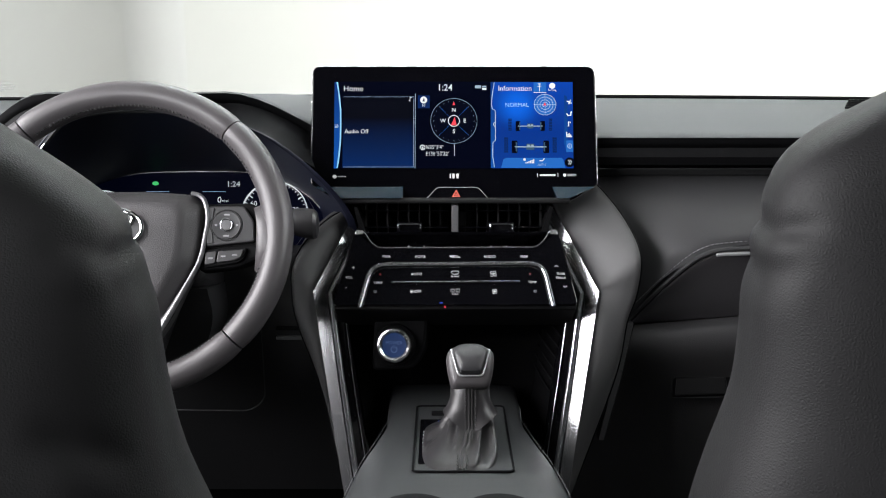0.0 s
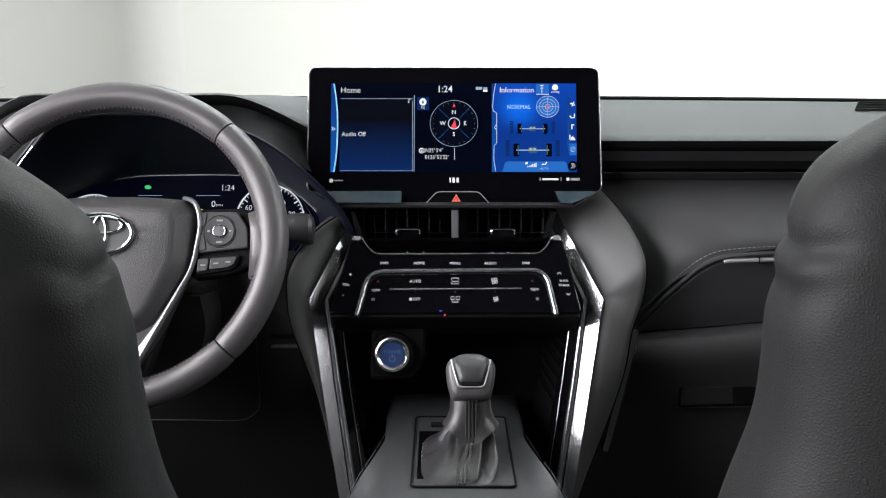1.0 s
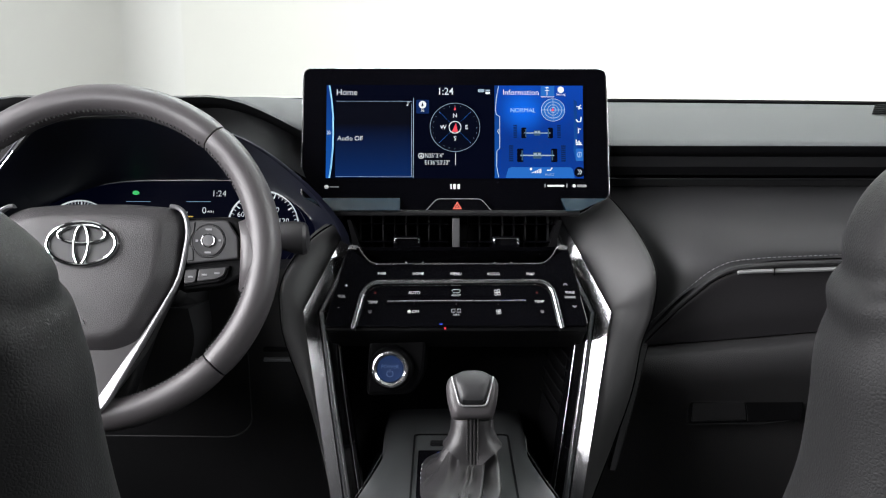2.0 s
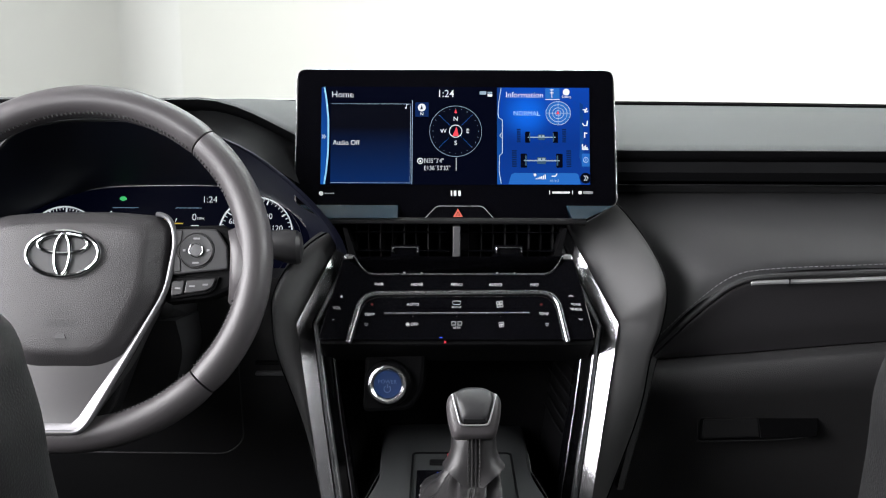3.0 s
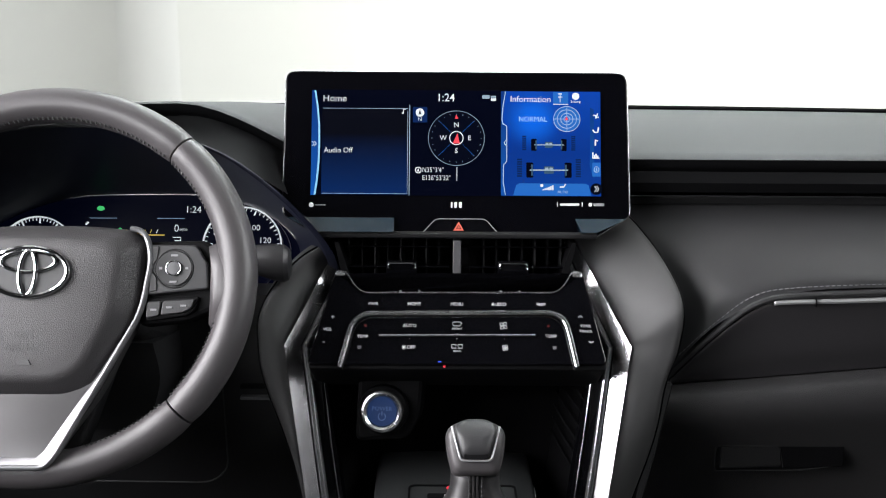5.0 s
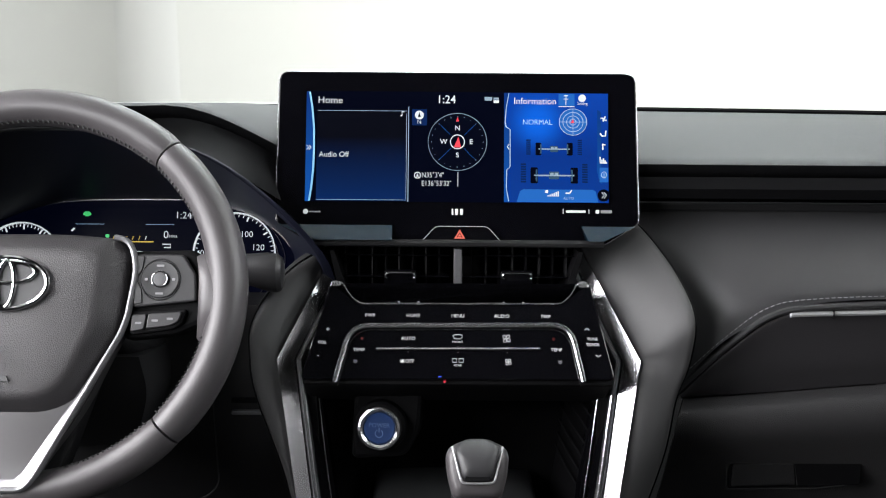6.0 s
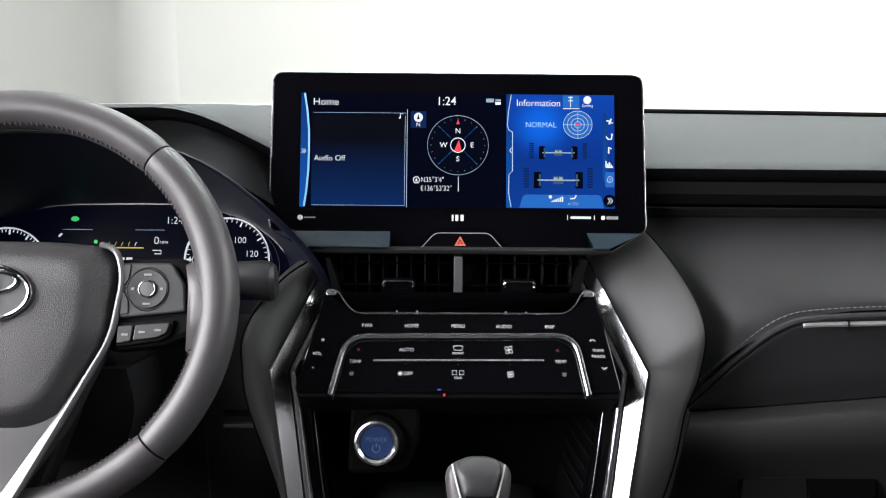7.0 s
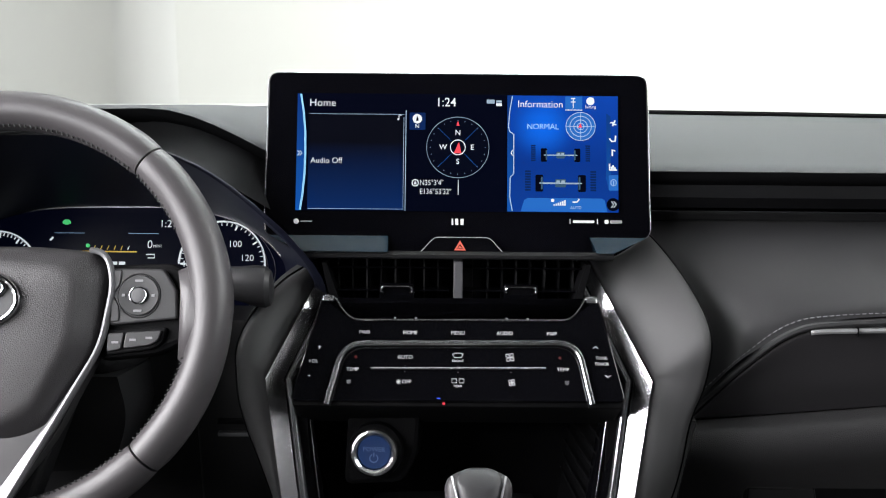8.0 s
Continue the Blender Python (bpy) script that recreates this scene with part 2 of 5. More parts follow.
def plate(outline, y0, y1, bevel=0.0, segs=2):
    """A plate in the local x-z plane with its face at y0 and its back at y1."""
    bm = bmesh.new()
    f = [bm.verts.new((p[0], y0, p[1])) for p in outline]
    b = [bm.verts.new((p[0], y1, p[1])) for p in outline]
    face = bm.faces.new(f)
    bm.faces.new(b[::-1])
    n = len(f)
    for i in range(n):
        bm.faces.new((f[i], f[(i + 1) % n], b[(i + 1) % n], b[i]))
    if bevel:
        bmesh.ops.recalc_face_normals(bm, faces=bm.faces[:])
        bmesh.ops.bevel(bm, geom=list(face.edges), offset=bevel, segments=segs, affect="EDGES", profile=0.5)
    return bm


def ring2(outer, inner, y0, y1):
    """A flat frame between two outlines with as many points each."""
    rows = [[Vector((p[0], y, p[1])) for p in o] for o, y in ((outer, y1), (outer, y0), (inner, y0), (inner, y1), (outer, y1))]
    bm, _ = grid_bm(rows, closed=True)
    bmesh.ops.remove_doubles(bm, verts=bm.verts[:], dist=1e-6)
    return bm


def oval(u, v, ru, rv, n=32, a0=0.0, a1=360.0):
    full = abs(a1 - a0) >= 360
    return [(u + ru * math.cos(radians(a0 + (a1 - a0) * i / (n if full else n - 1))), v + rv * math.sin(radians(a0 + (a1 - a0) * i / (n if full else n - 1)))) for i in range(n)]


def wire2(pts, y, r, closed=False, flat=1.0):
    """A thin bar along (u, v) points at local depth y."""
    return sweep([(p[0], y, p[1]) for p in pts], [(r * a, r * b * flat) for a, b in ((-1, -1), (1, -1), (1, 1), (-1, 1))], closed, up=(0, -1, 0))


def box(x0, y0, z0, x1, y1, z1, bevel=0.0, segs=2):
    bm = bmesh.new()
    bmesh.ops.create_cube(bm, size=1.0, matrix=Matrix.LocRotScale(((x0 + x1) / 2, (y0 + y1) / 2, (z0 + z1) / 2), None, (abs(x1 - x0), abs(y1 - y0), abs(z1 - z0))))
    if bevel:
        bmesh.ops.bevel(bm, geom=bm.edges[:], offset=bevel, segments=segs, affect="EDGES", profile=0.5)
    return bm


def merge(*parts):
    """Several bmeshes in one, for pieces too small to pick apart."""
    me = bpy.data.meshes.new("merge")
    out = bmesh.new()
    for b in parts:
        b.to_mesh(me)
        b.free()
        out.from_mesh(me)
    bpy.data.meshes.remove(me)
    return out


def lathe(profile, n=32):
    """A turned body about local y, from (radius, y) pairs."""
    rows = [[Vector((r * math.cos(2 * math.pi * i / n), y, r * math.sin(2 * math.pi * i / n))) for i in range(n)] for r, y in profile]
    bm, v = grid_bm(rows, closed=True)
    bm.faces.new(v[0])
    bm.faces.new(v[-1])
    return bm


def word(text, u, v, size, y, material, parent, name="lettering", label="", squeeze=1.0, align="CENTER", bold=0.0):
    """Flat lettering in the built-in font on a local x-z face."""
    c = bpy.data.curves.new("lettering", "FONT")
    c.body, c.size, c.align_x, c.align_y, c.extrude, c.offset = text, size, align, "CENTER", 0.00005, bold - 0.005 * size
    c.resolution_u = 3
    tmp = bpy.data.objects.new("lettering_curve", c)
    me = bpy.data.meshes.new_from_object(tmp)
    bpy.data.objects.remove(tmp)
    bpy.data.curves.remove(c)
    me.transform(Matrix.Translation((u, y, v)) @ Matrix.Rotation(radians(90), 4, "X") @ Matrix.Diagonal((squeeze, 1, 1, 1)))
    me.materials.clear()
    me.materials.append(material)
    ob = new(name, me)
    ob.parent = parent
    return tagged(ob, label)


def stitches(path, length, gap, r, material, parent, up=(0, 0, 1), slant=0.0, label=""):
    """A seam of short thread loops along a path."""
    path = [Vector(p) for p in path]
    bms, carry = [], 0.0
    for a, b in zip(path, path[1:]):
        d = (b - a)
        L = d.length
        if L < 1e-6:
            continue
        d.normalize()
        s = d.cross(Vector(up)).normalized()
        while carry < L:
            p = a + d * carry
            q = p + d * length + s * slant
            bms.append(sweep([p - s * slant, (p + q) / 2 + s.cross(d) * r * 0.6, q], circle(r, 5), up=up))
            carry += length + gap
        carry -= L
    return part("stitching", merge(*bms), material, parent, label, kind="stuff")


CX = 0.0125   # centre line of the stack

# ---- studio round the car ----
tagged(part("ground", box(-2.75, -5.2, -0.45, 6.2, 8.8, -0.35), WHITE_WALL), "white painted studio floor under the car", "floor", kind="structure")
tagged(part("wall_north", box(-2.25, 8.5, -0.35, 6.2, 8.6, 4.6), WHITE_WALL), "white studio wall beyond the windshield", "wall", kind="structure")
ARC = [(-2.25 - 0.4 * math.sin(radians(a)), 8.1 + 0.4 * math.cos(radians(a))) for a in range(0, 91, 10)]
ARC_OUT = [(-2.25 - 0.5 * math.sin(radians(a)), 8.1 + 0.5 * math.cos(radians(a))) for a in range(0, 91, 10)]
bm, _ = grid_bm([[(x, y, -0.35) for x, y in ARC + ARC_OUT[::-1]], [(x, y, 4.6) for x, y in ARC + ARC_OUT[::-1]]], closed=True)
# The corner's shading is in its colour ramp.
tagged(part("wall_corner", bm, FALLOFF_WALL), "curved studio corner, light falloff painted as grey to white", "wall", kind="structure")
tagged(part("wall_west", box(-2.75, -5.2, -0.35, -2.65, 8.1, 4.6), DIM_GREY_WALL), "studio side wall, its weaker light painted as grey", "wall", kind="structure")
tagged(part("wall_east", box(6.2, -5.2, -0.35, 6.3, 8.6, 4.6), WHITE_WALL), "white studio side wall", "wall", kind="structure")
tagged(part("wall_south", box(-2.75, -5.3, -0.35, 6.3, -5.2, 4.6), DIM_GREY_WALL), "pale grey studio wall behind the car", "wall", kind="structure")
tagged(part("ceiling", box(-2.75, -5.3, 4.6, 6.3, 8.6, 4.7), WHITE_WALL), "white studio ceiling", "ceiling", kind="structure")

# ---- cabin shell ----
car = thing("car_body", "grey car body shell enclosing the cabin", "car", pose(0, 0, -0.35))
car.matrix_world = Matrix.Identity(4)
part("floor_pan", box(-0.78, -1.6, -0.34, 0.78, 1.6, -0.02), CARPET, car, "black carpeted floor")
for sx in (-1, 1):
    # Doors are out of view; each sill height is set to block side light.
    y1, sill = 1.35, 0.88 if sx > 0 else 0.60
    part("door_panel", patch([[(sx * 0.76, -1.5, 0.0), (sx * 0.76, y1, 0.0)], [(sx * 0.72, -1.5, 0.35), (sx * 0.72, y1, 0.35)], [(sx * 0.76, -1.5, sill), (sx * 0.76, y1, sill)]], 8, 10, (sx * 0.06, 0, 0)), DARK_PLASTIC, car, "unseen black door panel, its height set to block side light")
    # Side panel behind the camera, added to block light from the rear windows.
    part("rear_side_block", patch([[(sx * 0.76, -1.5, 0.70), (sx * 0.76, -0.45, 0.70)], [(sx * 0.66, -1.5, 1.25), (sx * 0.66, -0.45, 1.25)]], 4, 4, (sx * 0.04, 0, 0)), DARK_PLASTIC, car, "unseen black side panel added to block rear light")
    part("pillar", sweep([(sx * 0.70, 1.40, 0.76), (sx * 0.68, 1.10, 1.02), (sx * 0.64, 0.80, 1.22)], circle(0.035, 8)), DARK_PLASTIC, car)
# Unseen roof; its reach and near-black lining keep reflections on the panels dark.
part("roof", patch([[(-0.70, -1.64, 1.22), (0, -1.64, 1.26), (0.70, -1.64, 1.22)], [(-0.66, 0, 1.25), (0, 0, 1.29), (0.66, 0, 1.25)], [(-0.64, 0.80, 1.22), (0, 0.82, 1.245), (0.64, 0.80, 1.22)]], 16, 12, (0, 0, 0.05)), HEADLINER, car)
part("firewall", box(-0.76, 1.32, 0.0, 0.76, 1.36, 0.74), BLACK, car)
part("cowl", patch([[(-0.78, 1.345, 0.778), (0, 1.345, 0.782), (0.78, 1.345, 0.778)], [(-0.78, 1.40, 0.778), (0, 1.42, 0.7845), (0.78, 1.40, 0.778)]], 20, 4, (0, 0, -0.05)), BODY_PAINT, car, "pale grey cowl below the windshield")
# Unseen end panel, added to keep light and reflections out from behind.
part("rear_light_block", box(-0.76, -1.62, 0.0, 0.76, -1.56, 1.27), DARK_PLASTIC, car, "unseen black panel added to block light from behind")

GZ, GY = 0.779, 1.343
bm = patch([[(-0.70, GY, GZ - 0.006), (0, GY + 0.02, GZ), (0.70, GY, GZ - 0.006)], [(-0.67, 1.09, 1.02), (0, 1.12, 1.03), (0.67, 1.09, 1.02)], [(-0.64, 0.82, 1.215), (0, 0.84, 1.24), (0.64, 0.82, 1.215)]], 20, 12, (0, 0.003, 0.004))
glass = tagged(part("window_1", bm, GLASS), "clear curved windshield", "windshield", kind="structure")
glass.visible_shadow = False

sticker = thing("windshield_label", "small grey printed label on the windshield", "label", pose(-0.597, 1.3135, 0.7975, -52, 0, 1))
for k, (u0, u1, v) in enumerate(((-0.008, 0.010, 0.007), (-0.014, 0.014, 0.002), (-0.014, 0.012, -0.001), (-0.014, 0.014, -0.004), (-0.014, 0.002, -0.008))):
    part("print_bar", plate(box2(u0, v - 0.0005, u1, v + 0.0005), -0.0004, 0.0), STICKER, sticker)

# ---- dashboard ----
dash = thing("dashboard", "black and grey padded car dashboard with stitched leather", "dashboard")


def lip(x):
    """Depth and height of the front edge of the dash top at x: a hump over the instruments."""
    def ease(a):
        s = max(0.0, min(1.0, a)) * max(0.0, min(1.0, (x + 0.59) / 0.14))
        return s * s * (3 - 2 * s)

    c = max(0.0, min(1.0, (0.150 - abs(x - 0.0125)) / 0.03))
    return 1.15 - 0.06 * ease((x + 0.150) / -0.14) + 0.06 * c, 0.745 + 0.0555 * ease((x + 0.110) / -0.14) + 0.012 * c


xs = [-0.75 + 1.5 * i / 90 for i in range(91)]
rows = []
for f, lift in ((0.0, 0), (0.25, 0.4), (0.5, 0.7), (0.75, 0.93), (0.92, 1.0), (0.98, 0.98)):
    r = []
    for x in xs:
        ly, lz = lip(x)
        back_z = 0.7815 - 0.006 * (x / 0.75) ** 2 + 0.006 * max(0.0, min(1.0, (lz - 0.745) / 0.0555))
        r.append(Vector((x, 1.332 + (ly - 1.332) * f, back_z + (lz - back_z) * (f ** 1.4))))
    rows.append(r)
face_rows = [[Vector((x, lip(x)[0] + dy, lip(x)[1] + dz)) for x in xs] for dy, dz in ((-0.0003, -0.0025), (0.001, -0.008), (0.005, -0.0145), (0.03, -0.020), (0.05, -0.020))]
rows.append([Vector((x, lip(x)[0] - 0.0005, lip(x)[1] - 0.002)) for x in xs])
rows.append([Vector((x, lip(x)[0] + 0.006, lip(x)[1] - 0.004)) for x in xs])
bm, v = grid_bm(rows)
w = [bm.verts.new((x, 1.332, 0.755)) for x in xs]
for i in range(90):
    bm.faces.new((v[-1][i], v[-1][i + 1], w[i + 1], w[i]))
    bm.faces.new((w[i], w[i + 1], v[0][i + 1], v[0][i]))
part("top_pad", bm, DASH_SKIN, dash, "grey grained dash top pad", smooth=60)
bm, v = grid_bm(face_rows)
part("lip_face", bm, BLACK, dash, "black front edge of the dash top", smooth=60)
part("seal", sweep([(x, 1.3345, 0.7835 - 0.006 * (x / 0.75) ** 2) for x in xs[::3]], circle(0.0028, 6)), BLACK, dash, "black rubber windshield seal")
for k in range(5):
    part("defroster_slat", box(0.530 + 0.006 * k, 1.262 + k * 0.012, 0.7705 + k * 0.0016, 0.70, 1.266 + k * 0.012, 0.7735 + k * 0.0016, 0.0008, 1), BLACK, dash)

# passenger side
part("front_lip", sweep([(x, 1.163, 0.7195) for x in (0.165, 0.3, 0.5, 0.75)], [(-0.010, 0.006), (0.010, 0.011), (0.014, 0.0), (0.010, -0.010), (-0.02, -0.010)]), BLACK, dash)
part("recess_panel", box(0.10, 1.181, 0.690, 0.75, 1.195, 0.735), BLACK, dash)
part("accent_strip", sweep([(x, 1.1725, 0.7035) for x in (0.165, 0.3, 0.5, 0.75)], circle(0.0013, 6)), DARK_CHROME, dash, "thin dark chrome accent strip")
part("lower_lip", box(0.165, 1.174, 0.6935, 0.75, 1.187, 0.702, 0.002), DARK_PLASTIC, dash)
def further(p, k=1.024):
    """A point of the passenger side moved towards the firewall along the camera's sight line, growing to keep its look
    in view.
    """
    return (p[0] * k, 0.165 + (p[1] - 0.165) * k, 0.853 + (p[2] - 0.853) * k)


SEAM = [(0.205, 1.092, 0.523), (0.216, 1.087, 0.537), (0.236, 1.082, 0.561), (0.262, 1.076, 0.590), (0.295, 1.071, 0.6180), (0.335, 1.069, 0.6275), (0.45, 1.069, 0.6330), (0.60, 1.070, 0.640), (0.75, 1.072, 0.648)]
part("passenger_pad", patch([[further(p, k) for p in r] for r, k in zip([
    [(0.15, 1.183, 0.695), (0.20, 1.183, 0.695), (0.28, 1.182, 0.696), (0.36, 1.182, 0.696), (0.48, 1.182, 0.696), (0.60, 1.182, 0.697), (0.75, 1.182, 0.698)],
    [(0.155, 1.168, 0.674), (0.205, 1.168, 0.676), (0.28, 1.166, 0.684), (0.36, 1.165, 0.687), (0.48, 1.165, 0.688), (0.60, 1.165, 0.689), (0.75, 1.165, 0.690)],
    [(0.17, 1.135, 0.620), (0.215, 1.128, 0.632), (0.28, 1.112, 0.652), (0.36, 1.106, 0.659), (0.48, 1.106, 0.663), (0.60, 1.107, 0.667), (0.75, 1.108, 0.671)],
    [(0.19, 1.112, 0.560), (0.222, 1.100, 0.585), (0.272, 1.084, 0.624), (0.345, 1.076, 0.640), (0.48, 1.077, 0.646), (0.60, 1.078, 0.651), (0.75, 1.080, 0.658)],
    [(0.205, 1.092, 0.523), (0.228, 1.084, 0.551), (0.268, 1.075, 0.597), (0.335, 1.069, 0.6275), (0.48, 1.069, 0.6345), (0.60, 1.070, 0.640), (0.75, 1.072, 0.648)],
], (1.0, 1.003, 1.014, 1.022, 1.024))], 60, 26, (0, 0.04, 0)), SMOOTH_PAD, dash, "soft black leather passenger pad")
SEAM = [further(p) for p in SEAM]
seam = catmull(SEAM, 90)
part("seam_welt", sweep([p + Vector((0.002, 0.0, -0.0035)) for p in seam], circle(0.0032, 8), up=(0, -1, 0)), SMOOTH_PAD, dash)
stitches([p + Vector((-0.0015, -0.0005, 0.0045)) for p in seam], 0.0034, 0.0022, 0.00042, THREAD, dash, up=(0, -1, 0), label="pale grey stitched seam")
LOWER = [further(p, 1.02) for p in [(0.205, 1.098, 0.5245), (0.30, 1.098, 0.5325), (0.45, 1.098, 0.546), (0.60, 1.098, 0.557), (0.75, 1.098, 0.567)]]
def lower_z(x):
    return float(np.interp(x, [p[0] for p in LOWER], [p[2] for p in LOWER]))


ins = []
for f in (0.0, 0.04, 0.35, 0.7, 1.0):
    row = []
    for p in seam[::5]:
        x = p.x + 0.0055
        z0, z1 = p.z - 0.006, lower_z(x) - 0.001
        row.append(Vector((x, p.y + 0.004 + (1.1130 - p.y) * f ** 0.8 - (0.005 if 0.0 < f < 1.0 else 0.0), max(z1, z0 + (z1 - z0) * f))))
    ins.append(row)
part("insert_panel", patch(ins, 50, 16, (0, 0.03, 0)), INSERT, dash, "smooth black insert panel", smooth=60)
strip = [(0.314, 1.0690, 0.6165), (0.325, 1.0680, 0.6180), (0.40, 1.0670, 0.6205), (0.45, 1.0665, 0.6230), (0.60, 1.067, 0.6295), (0.75, 1.069, 0.637)]
part("silver_strip", sweep(catmull([further(p) for p in strip], 40), [(-0.0005, -0.0022), (0.0020, -0.0020), (0.0028, 0.0), (0.0018, 0.0020), (-0.0005, 0.0022)], up=(0, 0, 1)), SILVER_PAINT, dash, "thin satin silver strip")
part("strip_joint", box(0.3599, 1.0850, 0.6090, 0.3605, 1.090, 0.6170), BLACK, dash)

glove = part("glove_box", patch([[further(p, 1.02) for p in r] for r in [
    [(0.200, 1.100, 0.5215), (0.30, 1.099, 0.5295), (0.45, 1.099, 0.543), (0.60, 1.099, 0.554), (0.75, 1.10, 0.564)],
    [(0.197, 1.086, 0.512), (0.30, 1.084, 0.520), (0.45, 1.083, 0.533), (0.60, 1.084, 0.544), (0.75, 1.085, 0.554)],
    [(0.190, 1.086, 0.490), (0.30, 1.084, 0.496), (0.45, 1.083, 0.505), (0.60, 1.084, 0.512), (0.75, 1.085, 0.518)],
    [(0.180, 1.110, 0.450), (0.30, 1.108, 0.452), (0.45, 1.107, 0.455), (0.60, 1.108, 0.457), (0.75, 1.11, 0.46)],
    [(0.165, 1.125, 0.40), (0.30, 1.125, 0.40), (0.45, 1.125, 0.40), (0.60, 1.125, 0.40), (0.75, 1.125, 0.40)],
    [(0.14, 1.15, 0.26), (0.30, 1.15, 0.26), (0.45, 1.15, 0.26), (0.60, 1.15, 0.26), (0.75, 1.15, 0.26)]]], 40, 30, (0, 0.05, 0)), GRAIN_PLASTIC, dash, "grained black glove box door")
hm = lean_plane(0.3520, 1.1275, 0.4385, 12, 0)
h = part("handle", plate(rounded([(-0.066, -0.017), (0.066, -0.0125), (0.068, 0.0105), (-0.064, 0.008)], 0.003), -0.004, 0.004, 0.001), BLACK, glove, "black recessed latch")
h.matrix_local = hm
for q in ([(-0.064, 0.0085), (0.0, 0.0095), (0.003, -0.0135)], [(-0.067, 0.007), (-0.068, -0.0175), (0.02, -0.0160), (0.05, -0.013)]):
    e = part("handle_edge", wire2(q, -0.0045, 0.0004), BUTTON, glove)
    e.matrix_local = hm
e = part("handle_flap", plate(rounded([(-0.063, -0.0145), (0.001, -0.0122), (-0.001, 0.0083), (-0.061, 0.0072)], 0.002), -0.0065, 0.002, 0.0012), DARK_PLASTIC, glove)
e.matrix_local = hm

# driver side, below the instruments
part("knee_panel", patch([
    [(-0.75, 1.16, 0.60), (-0.45, 1.15, 0.60), (-0.17, 1.15, 0.60)],
    [(-0.75, 1.13, 0.54), (-0.45, 1.12, 0.54), (-0.16, 1.12, 0.54)],
    [(-0.75, 1.13, 0.44), (-0.45, 1.12, 0.44), (-0.14, 1.13, 0.44)],
    [(-0.75, 1.20, 0.26), (-0.45, 1.20, 0.26), (-0.12, 1.20, 0.26)]], 24, 20, (0, 0.05, 0)), DARK_PLASTIC, dash, "black lower dash panel")
part("panel_seam", sweep([(p[0], 1.114 + max(0.0, 0.49 - p[1]) * 0.16, p[1]) for p in rounded([(-0.44, 0.404), (-0.241, 0.402), (-0.222, 0.419), (-0.222, 0.53)], [0, 0.012, 0.012, 0])], circle(0.0008, 6), up=(0, -1, 0)), BUTTON, dash)
for k in range(2):
    part("side_slot", box(-0.204, 1.112, 0.512 - k * 0.012, -0.172, 1.122, 0.516 - k * 0.012, 0.001), GREY_PLASTIC if k else BLACK, dash)
for k in range(7):
    part("side_vent_slat", box(-0.72, 1.12 + 0.004 * k, 0.772 - 0.005 * k, -0.56, 1.13 + 0.004 * k, 0.7745 - 0.005 * k, 0.0008, 1), DARK_PLASTIC, dash)

# ---- instrument cluster ----
KX, KY, KZ = -0.336, 1.235, 0.67
cluster = thing("instrument_cluster", "dark hooded instrument cluster with lit blue-white dials", "instruments", lean_plane(KX, KY, KZ, 20))
inv = cluster.matrix_world.inverted()
FACE = [(-0.172, -0.045), (-0.158, -0.0186), (-0.1232, 0.001), (-0.090, 0.0125), (-0.0544, 0.0187), (0.0, 0.0205), (0.060, 0.0206), (0.092, 0.0175), (0.135, 0.004), (0.170, -0.022), (0.179, -0.05), (0.150, -0.085), (0.06, -0.10), (-0.06, -0.10), (-0.15, -0.085)]
OPEN = [(-0.185, 0.635), (-0.165, 0.685), (-0.118, 0.742), (-0.090, 0.768), (-0.050, 0.777), (0.0, 0.779), (0.050, 0.777), (0.088, 0.768), (0.140, 0.745), (0.196, 0.697), (0.222, 0.64), (0.195, 0.60), (0.07, 0.575), (-0.07, 0.575), (-0.165, 0.60)]
open_pts = [inv @ Vector((KX + u, 1.085 if z > 0.7 else 1.085 + (0.7 - z) * 0.75, z)) for u, z in OPEN]
face_pts = [Vector((u, 0.0, v)) for u, v in FACE]
mid = [(a * 0.42 + b * 0.58) + Vector((0, 0, 0.004)) for a, b in zip(open_pts, face_pts)]


def loop_smooth(pts):
    k = len(pts)
    ext = [pts[(i - 1) % k] for i in range(k + 3)]
    c = catmull(ext, (k + 2) * 4 + 1)
    return c[4:4 + k * 4]


r0, r1, r2 = (loop_smooth(q) for q in (open_pts, mid, face_pts))
grow = [p + Vector((p.x * 0.045, -0.002, (p.z - 0.02) * 0.06)) for p in r0]
bm, v = grid_bm([r2, r1, r0], closed=True)
part("hood", bm, HOOD_SKIN, cluster, "blue-black inner hood", smooth=80)
shell = [p + Vector((p.x * 0.05, 0.14, (p.z - 0.02) * 0.06)) for p in r0]
bm, v = grid_bm([r0, [a * 0.5 + b * 0.5 + Vector((0, -0.002, 0)) for a, b in zip(r0, grow)], grow, shell], closed=True)
part("hood_rim", bm, HOOD_SKIN, cluster, smooth=80)
part("rim_strip", sweep([p + Vector((0, -0.0015, 0.001)) for p in r0[8:30]], [(-0.0035, -0.001), (-0.002, 0.0015), (0.002, 0.0015), (0.0035, -0.001)], up=(0, -1, 0)), DASH_SKIN, cluster)
cov_a, cov_b = [], []
for k in range(40):
    x = -0.545 + 0.43 * k / 39
    z = np.interp(x - KX, [-0.23] + [p[0] for p in OPEN[:11]], [0.60] + [p[1] for p in OPEN[:11]])
    ly, lz = lip(x)
    cov_a.append(inv @ Vector((x, min(1.09 + max(0.0, x + 0.19) * 0.9, ly + 0.004), float(z) + 0.002)))
    cov_b.append(inv @ Vector((x, ly + 0.006, lz - 0.010)))
